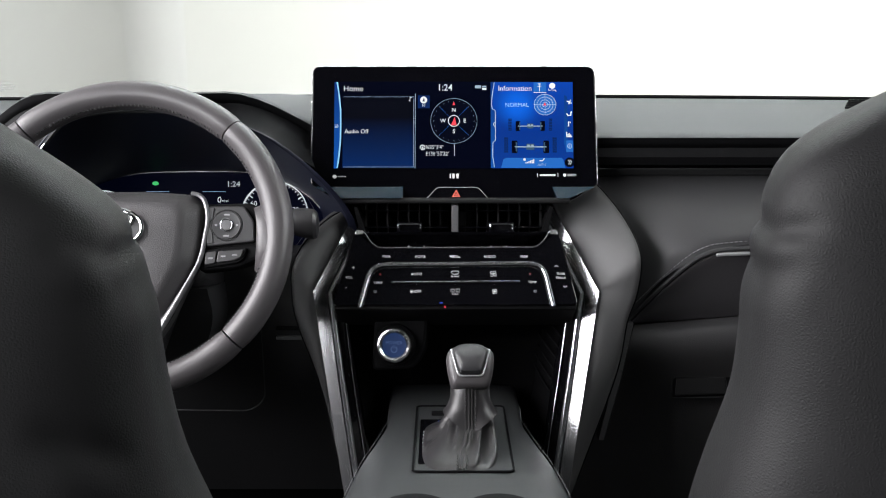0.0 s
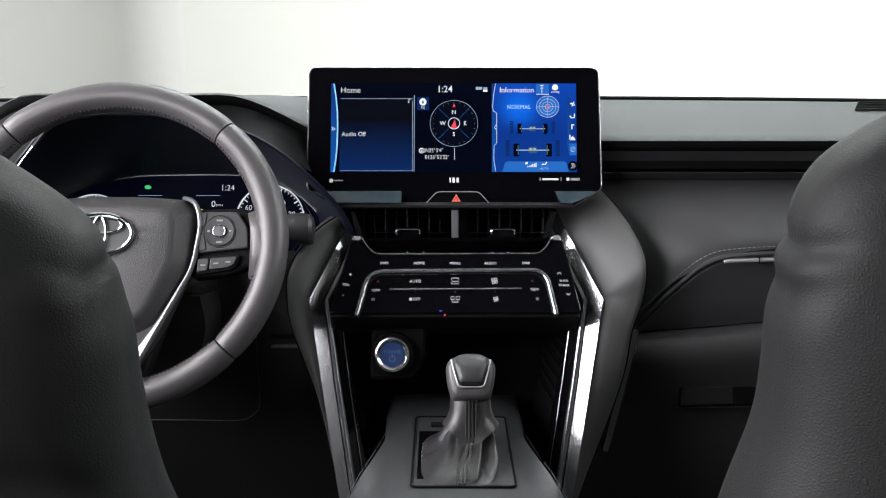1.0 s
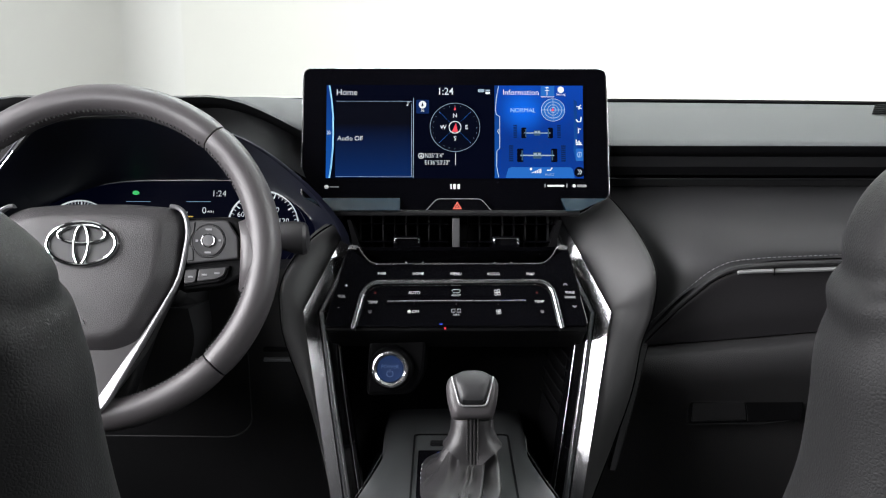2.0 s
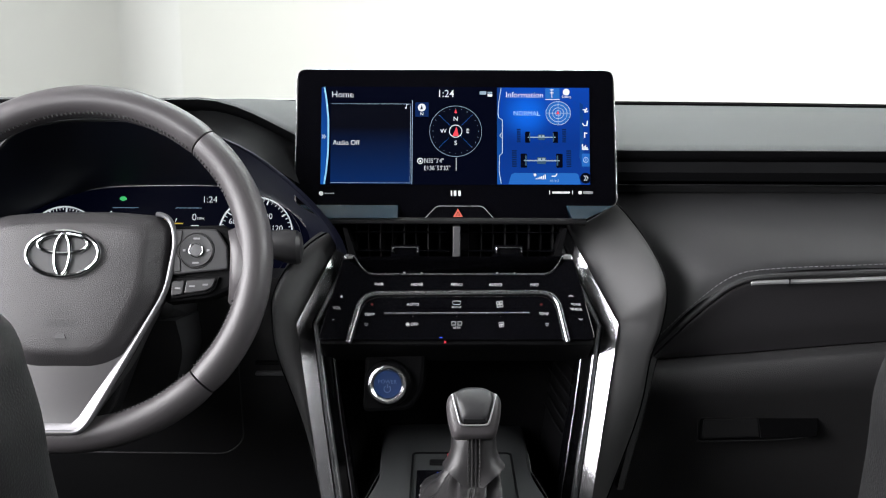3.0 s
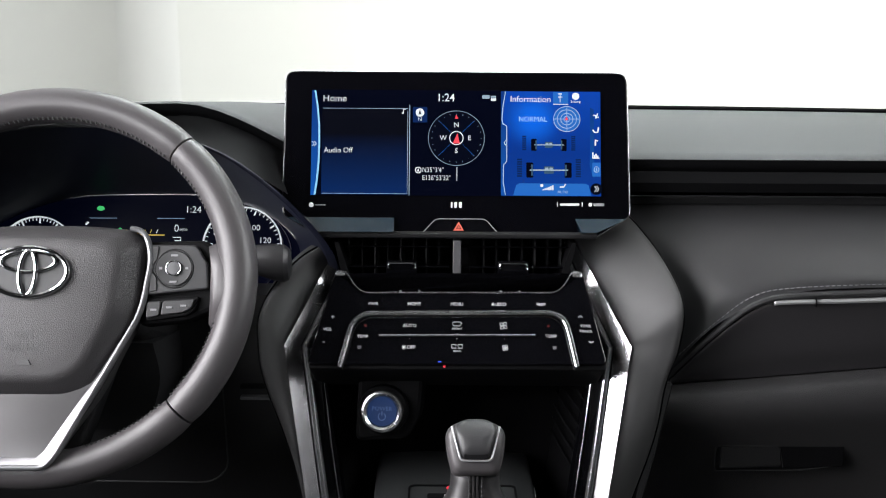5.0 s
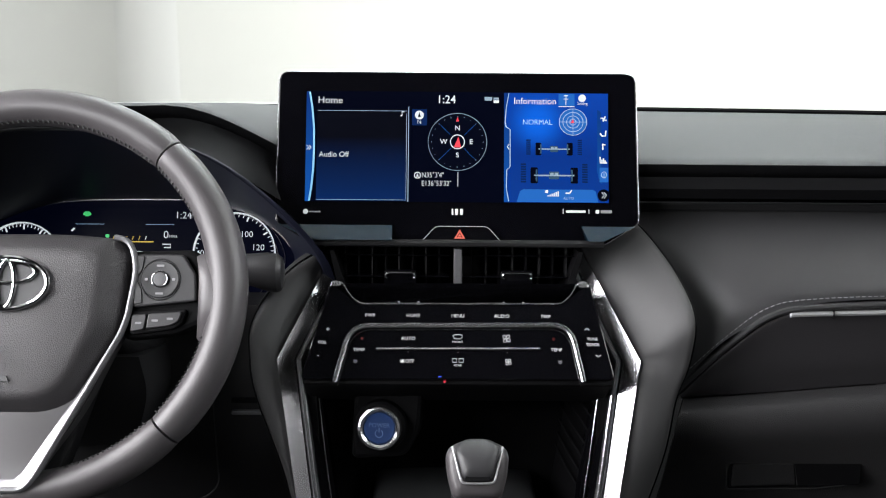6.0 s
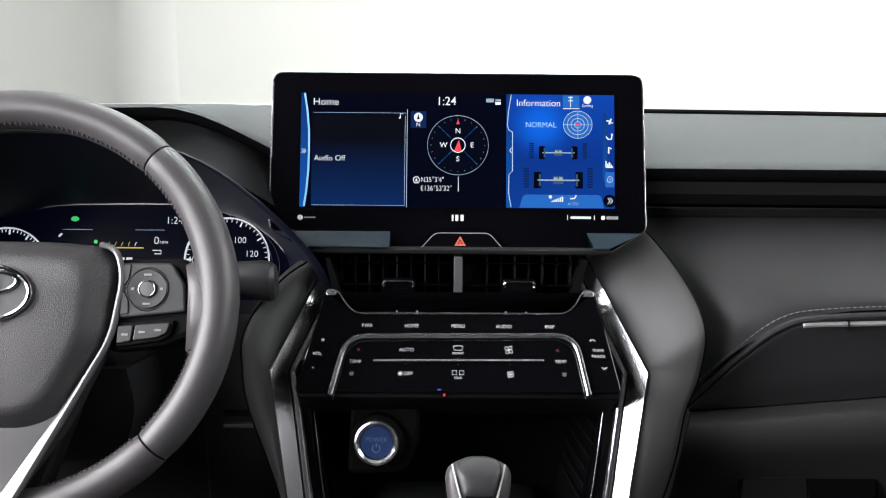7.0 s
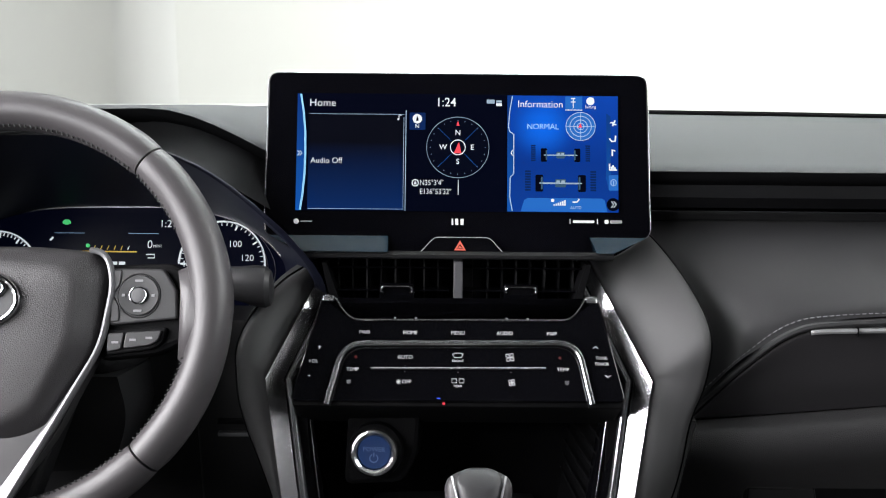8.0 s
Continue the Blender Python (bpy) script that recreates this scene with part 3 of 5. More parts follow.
bm, _ = grid_bm([cov_a, [a * 0.5 + b * 0.5 + Vector((0, 0.004, 0)) for a, b in zip(cov_a, cov_b)], cov_b, [b + Vector((0, 0.06, -0.005)) for b in cov_b]])
part("hood_cover", bm, BLACK, cluster, "black outer hood cover", smooth=60)
part("edge_trim", sweep([p + Vector((0, -0.001, 0)) for p in r0[:18]], circle(0.0013, 6), up=(0, -1, 0)), DARK_CHROME, cluster, "thin silver edge trim")
part("face", plate([(p.x, p.z) for p in r2], -0.001, 0.004), CLUSTER_FACE, cluster, "lit navy display face")
part("face_edge", wire2([(p.x, p.z) for p in r2[6:38]], -0.002, 0.0006), DARK_CHROME, cluster)
part("bezel_crescent", ring2([(p.x * 1.0, p.z) for p in catmull([(0.118, 0, 0.012), (0.147, 0, -0.002), (0.168, 0, -0.03), (0.168, 0, -0.058), (0.148, 0, -0.088)], 20)] + [(p.x, p.z) for p in catmull([(0.142, 0, -0.082), (0.160, 0, -0.055), (0.161, 0, -0.03), (0.144, 0, -0.006), (0.118, 0, 0.0085)], 20)],
     [(p.x * 0.998, p.z * 0.998) for p in catmull([(0.118, 0, 0.012), (0.147, 0, -0.002), (0.168, 0, -0.03), (0.168, 0, -0.058), (0.148, 0, -0.088)], 20)] + [(p.x * 1.002, p.z) for p in catmull([(0.142, 0, -0.082), (0.160, 0, -0.055), (0.161, 0, -0.03), (0.144, 0, -0.006), (0.118, 0, 0.0085)], 20)], -0.004, -0.001), GREY_PLASTIC, cluster)


def dial(u, v, r, a0, a1, n, marks):
    ring = part("dial_ring", ring2(oval(u, v, r, r, 48, a0, a1) + oval(u, v, r * 0.975, r * 0.975, 48, a1, a0), oval(u, v, r * 0.999, r * 0.999, 48, a0, a1) + oval(u, v, r * 0.976, r * 0.976, 48, a1, a0), -0.0022, -0.0012), LIT, cluster)
    part("dial_line", wire2(oval(u, v, r, r, 64, a0, a1), -0.0022, 0.0007), LIT, cluster)
    for k in range(n):
        a = radians(a0 + (a1 - a0) * k / (n - 1))
        big = k % 5 == 0
        q = r * (0.84 if big else 0.90)
        part("dial_tick", wire2([(u + q * math.cos(a), v + q * math.sin(a)), (u + r * 0.965 * math.cos(a), v + r * 0.965 * math.sin(a))], -0.0022, 0.0007 if big else 0.00035), LIT, cluster)
    for text, du, dv in marks:
        word(text, u + du, v + dv, 0.0092, -0.0022, LIT, cluster)


dial(0.1165, -0.036, 0.043, -40, 180, 31, [("60", -0.0275, 0.0140), ("80", -0.0085, 0.0250), ("100", 0.0125, 0.0200), ("120", 0.0250, 0.0060), ("40", -0.038 + 0.002, -0.0005)])
dial(-0.1085, -0.048, 0.043, 30, 200, 31, [])
word("1:24", 0.0615, 0.0038, 0.0105, -0.002, LIT, cluster)
word("0", 0.0440, -0.0172, 0.0115, -0.002, LIT, cluster)
word("MPH", 0.0515, -0.0188, 0.0042, -0.002, LIT, cluster)
part("return_icon", wire2([(0.0405, -0.027), (0.049, -0.027), (0.049, -0.0305), (0.0425, -0.0305)], -0.002, 0.0005), LIT, cluster)
part("car_icon", plate(rounded([(-0.0445, 0.0035), (-0.0425, 0.0035), (-0.0425, 0.0025), (-0.0385, 0.0025), (-0.0385, 0.0035), (-0.0365, 0.0035), (-0.0365, 0.0055), (-0.0385, 0.0075), (-0.0425, 0.0075), (-0.0445, 0.0055)], 0.0006), -0.0022, -0.001), LIT_GREEN, cluster, "green lit car symbol")
for u0, u1 in ((-0.052, -0.022), (0.022, 0.052)):
    part("divider_line", wire2([(u0, -0.0060), (u1, -0.0060)], -0.002, 0.0002), LIT_SOFT, cluster)
part("scale_line", wire2([(-0.025, -0.0245), (0.031, -0.0245)], -0.002, 0.0006), LIT_AMBER, cluster)
for k in range(6):
    part("scale_tick", wire2([(-0.012 + 0.0068 * k, -0.0225), (-0.0105 + 0.0068 * k, -0.0185)], -0.002, 0.0003), LIT if k == 5 else LIT_AMBER, cluster)
part("scale_dot", plate(oval(-0.018, -0.0185, 0.002, 0.002, 12), -0.0022, -0.001), LIT_GREEN, cluster)
for k in range(2):
    part("print_bar", plate(box2(0.004 + k * 0.010, -0.0375, 0.012 + k * 0.008, -0.0345), -0.0022, -0.001), LIT, cluster)
part("left_mark", wire2([(-0.056, -0.0135), (-0.053, -0.0105)], -0.002, 0.0008), LIT, cluster)

# ---- steering wheel ----
WHEEL = lean_plane(-0.3425, 1.004, 0.6552, 22) @ Matrix.Scale(1.0235, 4)
wheel = thing("steering_wheel", "dark grey leather steering wheel with silver V spoke", "steering wheel", WHEEL)
RU, RV, RT = 0.1642, 0.1560, 0.0150
RC = (-0.002, -0.0055)


def rim_pt(a):
    return Vector((RC[0] + RU * math.cos(a), 0, RC[1] + RV * math.sin(a)))


def rim_arc(a0, a1, n):
    rows = []
    for i in range(n):
        a = radians(a0 + (a1 - a0) * i / (n - 1))
        c = rim_pt(a)
        out = Vector((math.cos(a), 0, math.sin(a)))
        grip = 1.0 + 0.04 * math.exp(-((math.degrees(a) % 360 - 8) / 16) ** 2) + 0.04 * math.exp(-((math.degrees(a) % 360 - 172) / 16) ** 2)
        e = min(i, n - 1 - i)
        pinch = 0.93 if e == 0 else 0.985 if e == 1 else 1.0
        rows.append([c + out * (RT * grip * pinch * math.cos(b) * 1.02) + Vector((0, RT * 1.12 * pinch * math.sin(b), 0)) for b in [2 * math.pi * k / 20 for k in range(20)]])
    bm, v = grid_bm(rows, closed=True)
    bm.faces.new(v[0])
    bm.faces.new(v[-1])
    return bm


for a0, a1 in ((48, 132), (-43, 47.4), (132.6, 223), (223.6, 316.4)):
    part("rim", rim_arc(a0, a1, 34), RIM_LEATHER, wheel, "dark grey leather rim section", smooth=60)
for a0, a1 in ((50, 130), (-41, -14), (26, 46), (134, 154), (194, 221), (226, 252), (288, 314)):
    inner = []
    for i in range(40):
        a = radians(a0 + (a1 - a0) * i / 39)
        out = Vector((math.cos(a), 0, math.sin(a)))
        inner.append(rim_pt(a) - out * RT * 0.90 + Vector((0, -RT * 0.50, 0)))
    stitches(inner, 0.0022, 0.0020, 0.0008, SEAT_CLOTH, wheel, up=(0, -1, 0), slant=0.0014)

pad_outline = rounded([(-0.075, 0.040), (-0.030, 0.0435), (0.030, 0.0435), (0.072, 0.040), (0.0835, 0.028), (0.080, -0.030), (0.052, -0.090), (0.028, -0.104), (-0.040, -0.104), (-0.064, -0.090), (-0.092, -0.030), (-0.0955, 0.028)], 0.014, 5)
pc = Vector((-0.006, -0.03))
rows = []
for f, y in ((1.0, 0.018), (1.0, 0.002), (0.985, -0.002), (0.95, -0.0055), (0.83, -0.0155), (0.79, -0.0180), (0.72, -0.0190), (0.5, -0.0205), (0.2, -0.021)):
    rows.append([Vector((pc[0] + (p[0] - pc[0]) * f, y, pc[1] + (p[1] - pc[1]) * f)) for p in pad_outline])
bm, v = grid_bm(rows, closed=True)
bm.faces.new(v[-1])
bm.faces.new(v[0])
pad = part("airbag_pad", bm, PAD_LEATHER, wheel, "grained dark grey airbag cover", smooth=50)
for text, v0 in (("SRS", -0.052), ("AIRBAG", -0.0625)):
    word(text, -0.006, v0, 0.0095, -0.0212, BUTTON, pad)
part("arrow_mark", plate([(-0.010, -0.076), (0.000, -0.076), (-0.002, -0.072), (-0.008, -0.072)], -0.0214, -0.020), BUTTON, pad)
# oval badge: plain rings
EU, EV = -0.007, 0.0


def ring_bar(u, v, ru, rv, r, y, n=40):
    return sweep([(p[0], y, p[1]) for p in oval(u, v, ru, rv, n)], circle(r, 8), closed=True, up=(0, -1, 0))


emblem = part("emblem", plate(oval(EU, EV, 0.0335, 0.0215, 40), -0.0222, -0.018, 0.001), BUTTON, wheel, "chrome oval badge")
part("emblem_ring", ring_bar(EU, EV, 0.0325, 0.0205, 0.0021, -0.0235), CHROME, emblem)
part("emblem_ring", ring_bar(EU, EV + 0.0085, 0.0225, 0.0085, 0.0017, -0.0240), CHROME, emblem)
part("emblem_ring", ring_bar(EU, EV - 0.001, 0.0068, 0.0185, 0.0017, -0.0240), CHROME, emblem)

# silver V trim, lower spoke and side spokes
vee = [(-0.094, 0.040), (-0.101, 0.016), (-0.095, -0.030), (-0.046, -0.150), (-0.038, -0.158), (0.016, -0.158), (0.024, -0.150), (0.083, -0.030), (0.0895, 0.016), (0.082, 0.040)]
part("spoke_trim", sweep([(p[0], -0.006 - 0.0135 * min(1.0, max(0.0, (-0.05 - p[1]) / 0.10)), p[1]) for p in rounded(vee, 0.012, 5)], [(-0.0024, 0.0), (-0.0018, 0.0026), (0.0, 0.0034), (0.0014, 0.0026), (0.0024, 0.0), (0, -0.008)], up=(0, -1, 0)), DARK_SILVER, wheel, "satin dark silver V-shaped trim")
leg_out = [(-0.093, -0.034), (-0.070, -0.0915), (-0.0465, -0.149), (-0.038, -0.157), (0.016, -0.157), (0.0245, -0.149), (0.054, -0.0915), (0.081, -0.034)]
leg_in = [(-0.0905, -0.034), (-0.0635, -0.0890), (-0.0365, -0.145), (-0.031, -0.150), (0.009, -0.150), (0.0145, -0.145), (0.0475, -0.0890), (0.0785, -0.034)]
blade = [[Vector((p[0], dy - 0.0055 - 0.0135 * min(1.0, max(0.0, (-0.05 - p[1]) / 0.10)), p[1])) for p in q] for q, dy in ((leg_out, 0.008), (leg_out, 0.0), ([(0.35 * a[0] + 0.65 * b[0], 0.35 * a[1] + 0.65 * b[1]) for a, b in zip(leg_out, leg_in)], 0.0002), (leg_in, 0.0018), (leg_in, 0.008))]
bm, _ = grid_bm(blade)
part("spoke_blade", bm, SPOKE_SILVER, wheel, "broad satin silver leg of the spoke trim", smooth=25)
part("lower_spoke", patch([[(-0.086, -0.001, -0.045), (-0.006, -0.003, -0.045), (0.074, -0.001, -0.045)], [(-0.066, -0.005, -0.095), (-0.006, -0.006, -0.095), (0.054, -0.005, -0.095)], [(-0.049, -0.0135, -0.137), (-0.010, -0.0140, -0.137), (0.029, -0.0135, -0.137)], [(-0.042, -0.0165, -0.1545), (-0.011, -0.0165, -0.1555), (0.020, -0.0165, -0.1545)]], 16, 12, (0, 0.012, 0)), SPOKE, wheel, "satin grey lower spoke panel", smooth=60)
part("spoke_base", plate(rounded([(-0.098, 0.02), (-0.05, -0.168), (0.028, -0.168), (0.087, 0.02)], 0.01), 0.004, 0.024, 0.003), DARK_PLASTIC, wheel)
part("hub", lathe([(0.035, 0.015), (0.035, 0.05), (0.04, 0.06)]), BLACK, wheel)
for sx in (-1, 1):
    c = -0.006

    def q(u, v0):
        return (c + sx * u, v0)

    part("side_spoke", plate(rounded([q(0.085, 0.030), q(0.138, 0.032), q(0.155, 0.02), q(0.148, -0.028), q(0.128, -0.037), q(0.085, -0.042)], 0.006), 0.0, 0.018, 0.004), BLACK, wheel)
    pod = part("button_pod", plate(rounded([q(0.0935, 0.0265), q(0.132, 0.0265), q(0.1425, 0.010), q(0.144, -0.011), q(0.0935, -0.0165)], 0.003), -0.006, 0.002, 0.0015), BUTTON, wheel, "black button pod")
    part("button_ring", ring_bar(c + sx * 0.1145, 0.006, 0.0158, 0.0165, 0.0006, -0.0062), DARK_PLASTIC, pod)
    dial_disc = part("round_button", lathe([(0.0152, 0.004), (0.0152, -0.0015), (0.0145, -0.0022), (0.0075, -0.0016), (0.0073, -0.0016)]), BUTTON, pod)
    dial_disc.location = (c + sx * 0.1145, -0.0055, 0.006)
    cap = part("centre_button", lathe([(0.0058, 0.002), (0.0058, -0.003), (0.005, -0.0038), (0.002, -0.0040)]), GREY_PLASTIC, pod)
    cap.location = (c + sx * 0.1145, -0.0055, 0.006)
    part("cap_ring", ring_bar(c + sx * 0.1145, 0.006, 0.0062, 0.0062, 0.0006, -0.0088), DARK_CHROME, pod)
    part("small_button", plate(rounded([q(0.0945, 0.0250), q(0.1010, 0.0250), q(0.1000, 0.0140), q(0.0960, 0.0075), q(0.0945, 0.0070)], 0.0015), -0.0072, -0.004, 0.0006), BUTTON, pod)
    part("small_button", plate(rounded([q(0.0945, 0.0050), q(0.0960, 0.0050), q(0.1000, -0.0020), q(0.1010, -0.0130), q(0.0945, -0.0140)], 0.0015), -0.0072, -0.004, 0.0006), BUTTON, pod)
    for v0, w0 in ((0.017, 0.003), (-0.0055, 0.003)):
        part("print_bar", plate(box2(c + sx * 0.1145 - w0, v0 - 0.0008, c + sx * 0.1145 + w0, v0 + 0.0008), -0.0082, -0.007), DIM_INK, pod)
    for u in (0.1035, 0.1255):
        part("print_bar", plate(box2(c + sx * u - 0.0012, 0.005, c + sx * u + 0.0012, 0.007), -0.0082, -0.007), DIM_INK, pod)
    low = part("lower_buttons", plate(rounded([q(0.0920, -0.0195), q(0.136, -0.0170), q(0.133, -0.0290), q(0.126, -0.0335), q(0.0920, -0.0385)], 0.003), -0.004, 0.004, 0.0012), BLACK, wheel)
    part("key", plate(rounded([q(0.1065, -0.0215), q(0.133, -0.0195), q(0.1305, -0.0275), q(0.124, -0.0310), q(0.1050, -0.0335)], 0.002), -0.0065, -0.002, 0.0008), BUTTON, low)
    part("key", plate(rounded([q(0.0930, -0.0225), q(0.1050, -0.0215), q(0.1035, -0.0340), q(0.0930, -0.0360)], 0.002), -0.0065, -0.002, 0.0008), BUTTON, low)
    for u, v0 in ((0.099, -0.029), (0.112, -0.0270), (0.124, -0.0255)):
        part("print_bar", plate(box2(c + sx * u - 0.0025, v0 - 0.0008, c + sx * u + 0.0025, v0 + 0.0008), -0.0072, -0.006), DIM_INK, low)
    # leather web that joins the rim to the spoke
    part("thumb_rest", patch([[c and Vector(q(0.141, 0.026)).to_3d().xzy, Vector(q(0.153, 0.031)).to_3d().xzy, Vector(q(0.164, 0.034)).to_3d().xzy],
        [Vector((c + sx * 0.1455, -0.008, 0.008)), Vector((c + sx * 0.152, -0.011, 0.008)), Vector((c + sx * 0.162, -0.012, 0.008))],
        [Vector((c + sx * 0.1455, -0.006, -0.018)), Vector((c + sx * 0.150, -0.010, -0.02)), Vector((c + sx * 0.160, -0.012, -0.022))],
        [Vector((c + sx * 0.143, 0.004, -0.040)), Vector((c + sx * 0.149, 0.003, -0.046)), Vector((c + sx * 0.156, 0.002, -0.050))]], 10, 16, (0, 0.012, 0)), RIM_LEATHER, wheel, smooth=80)

column = thing("column_shroud", "black plastic steering column cover", "column cover", WHEEL)
part("upper_cover", box(-0.072, 0.055, -0.050, 0.072, 0.20, 0.008, 0.018, 4), DARK_PLASTIC, column)
part("lower_cover", patch([[(-0.074, 0.06, -0.052), (0, 0.055, -0.052), (0.074, 0.06, -0.052)], [(-0.078, 0.075, -0.085), (0, 0.068, -0.088), (0.078, 0.075, -0.085)], [(-0.060, 0.11, -0.125), (0, 0.105, -0.130), (0.060, 0.11, -0.125)]], 14, 10, (0, 0.09, 0.02)), DARK_PLASTIC, column)
stalk = thing("turn_signal_stalk", "dark grey wiper stalk with rounded end", "stalk", pose(-0.160, 1.085, 0.650, 0, 0, 0))
part("arm", sweep([(-0.13, 0.02, -0.012), (-0.08, 0.01, -0.006), (-0.022, 0.0, -0.001)], circle(0.009, 12)), DARK_PLASTIC, stalk)
tip = [(-0.030, 0.009), (-0.024, 0.0135), (-0.012, 0.0155), (0.000, 0.018), (0.010, 0.0180), (0.014, 0.0150), (0.0155, 0.008)]
rows = [[Vector((x, r * math.cos(2 * math.pi * k / 20) * 0.75, r * math.sin(2 * math.pi * k / 20) + x * -0.12)) for k in range(20)] for x, r in tip]
bm, v = grid_bm(rows, closed=True)
bm.faces.new(v[0])
bm.faces.new(v[-1])
part("tip", bm, BUTTON, stalk)

# ---- touchscreen ----
SCREEN = lean_plane(CX, 1.14, 0.76, 17)
screen = thing("touchscreen", "wide black touchscreen with lit blue display", "screen", SCREEN)
case = rounded([(-0.1695, -0.0725), (-0.1335, -0.0935), (0.1365, -0.0935), (0.1710, -0.0725), (0.1690, 0.0705), (-0.1685, 0.0705)], [0.006, 0.006, 0.006, 0.006, 0.011, 0.011], 6)
part("housing", plate(case, 0.0, 0.016, 0.001), GLASS_BLACK, screen, "glossy black housing")
part("back_shell", plate([(p[0] * 0.9, p[1] * 0.85) for p in case], 0.016, 0.045, 0.004), BLACK, screen)
part("chrome_edge", sweep([(p[0], 0.0015, p[1]) for p in case], [(-0.0006, -0.002), (0.0008, -0.002), (0.0008, 0.0004), (0.0002, 0.0010), (-0.0006, 0.0004)], closed=True, up=(0, -1, 0)), SATIN, screen, "thin silver edge")
YD = -0.0009


def su(cx):
    return (cx - 596.5) * 0.0003137


def sv(cy):
    return 0.051 - (cy - 110) * 0.0003138


def area(name, x0, y0, x1, y1, material, parent, y=YD, r=0.0, label=""):
    return part(name, plate(rounded(box2(su(x0), sv(y1), su(x1), sv(y0)), r, 3), y, y + 0.0005), material, parent, label)


def bars(name, pts, material, parent, y=YD - 0.0006, r=0.0003, closed=False):
    return part(name, wire2([(su(a), sv(b)) for a, b in pts], y, r, closed), material, parent)


def say(text, cx, cy, size, material, parent, align="CENTER", squeeze=1.0, bold=0.0):
    return word(text, su(cx), sv(cy), size, YD - 0.0008, material, parent, align=align, squeeze=squeeze, bold=bold)


panel = area("display", 143, 108, 1052, 443, mat("display_black", (0.001, 0.001, 0.002), 0.15, emit=(0.0003, 0.0011, 0.0060), power=1.0, spec=0.04), screen, y=-0.0005, label="lit display panel")
left = area("audio_tile", 176, 166, 446, 440, NAVY, panel)
bars("tile_edge", [(178, 168), (446, 168)], LIT_SOFT, panel, r=0.00015)
bars("tile_edge", [(445, 176), (445, 438), (178, 438)], LIT_SOFT, panel, r=0.0002)
bars("tile_line", [(451, 156), (451, 443)], LIT_SOFT, panel, r=0.0003)
part("side_band", plate([(su(a), sv(b)) for a, b in [(143, 443), (143, 110), (153, 110), (161, 160), (167, 220), (168, 280), (167, 340), (162, 400), (156, 443)]], YD, YD + 0.0005), BAND, panel)
bars("band_edge", [(153, 112), (161, 160), (167, 220), (168, 280), (167, 340), (162, 400), (156, 442)], mat("lit_cyan", (0.1, 0.12, 0.14), 0.4, emit=(0.20, 0.62, 1.0), power=0.8), panel, r=0.0008)
for k in (0, 7):
    bars("chevron", [(146 + k, 274), (152 + k, 281), (146 + k, 288)], LIT, panel, r=0.0003)
    bars("chevron", [(1030 + k, 411), (1037 + k, 420), (1030 + k, 429)], LIT, panel, y=YD - 0.0014, r=0.0003)
say("Home", 177, 137, 0.0094, LIT, panel, "LEFT")
say("Audio Off", 183, 302, 0.0073, LIT, panel, "LEFT", 0.95)
say("1:24", 564, 133, 0.0112, LIT, panel, squeeze=0.95, bold=0.0001)
bars("note_icon", [(431, 182), (431, 169), (438, 171)], LIT, panel, r=0.00035)
part("note_head", plate(oval(su(429), sv(182), 0.0009, 0.0007, 10), YD - 0.0008, YD), LIT, panel)
area("battery_icon", 679, 123, 702, 134, ICON_GREY, panel, y=YD - 0.0004, r=0.0006)
area("signal_icon", 706, 125, 722, 131, ICON_GREY, panel, y=YD - 0.0004)
area("signal_icon", 706, 133, 722, 141, LIT, panel, y=YD - 0.0004)
area("north_badge", 461, 162, 506, 211, DEEP_BLUE, panel, r=0.0008)
part("north_dot", plate(oval(su(483), sv(180), 0.0042, 0.0042, 20), YD - 0.0008, YD), LIT, panel)
part("north_arrow", plate([(su(479), sv(186)), (su(483), sv(171)), (su(487), sv(186))], YD - 0.0012, YD), ICON_DARK, panel)
say("N", 483, 202, 0.0052, LIT, panel)
CU, CV = su(598), sv(261)
compass = part("compass_ring", wire2(oval(CU, CV, 0.0276, 0.0272, 64), YD - 0.0006, 0.00022, True), ICON_GREY, panel, "lit compass rose")
part("compass_disc", plate(oval(CU, CV, 0.0272, 0.0268, 48), YD, YD + 0.0004), ICON_DARK, panel)
for k in range(24):
    a = math.pi * 2 * k / 24
    part("compass_dot", plate(oval(CU + 0.0243 * math.cos(a), CV + 0.0240 * math.sin(a), 0.00035, 0.00035, 6), YD - 0.0008, YD), ICON_GREY, panel)
for a in (45, 135, 225, 315):
    c0, s0 = math.cos(radians(a)), math.sin(radians(a))
    part("compass_line", wire2([(CU + 0.008 * c0, CV + 0.008 * s0), (CU + 0.025 * c0, CV + 0.025 * s0)], YD - 0.0005, 0.00012), PALE_BLUE, panel)
for text, du, dv in (("N", 0, 0.0130), ("S", 0, -0.0128), ("W", -0.0130, 0), ("E", 0.0128, 0)):
    word(text, CU + du, CV + dv, 0.0066, YD - 0.0008, LIT, panel, bold=0.0001)
part("compass_hub", wire2(oval(CU, CV, 0.0066, 0.0066, 32), YD - 0.0008, 0.0004, True), LIT, panel)
part("compass_needle", plate([(CU - 0.0035, CV - 0.0052), (CU + 0.0010, CV + 0.0050), (CU + 0.0033, CV - 0.0052)], YD - 0.001, YD), LIT_RED, panel)
part("compass_mark", plate([(CU - 0.0015, CV + 0.0195), (CU, CV + 0.0235), (CU + 0.0015, CV + 0.0195)], YD - 0.001, YD), LIT_RED, panel)
bars("heading_line", [(600, 353), (600, 396)], LIT, panel, r=0.0003)
part("place_icon", wire2(oval(su(479), sv(363), 0.0028, 0.0028, 20), YD - 0.0006, 0.0004, True), LIT, panel)
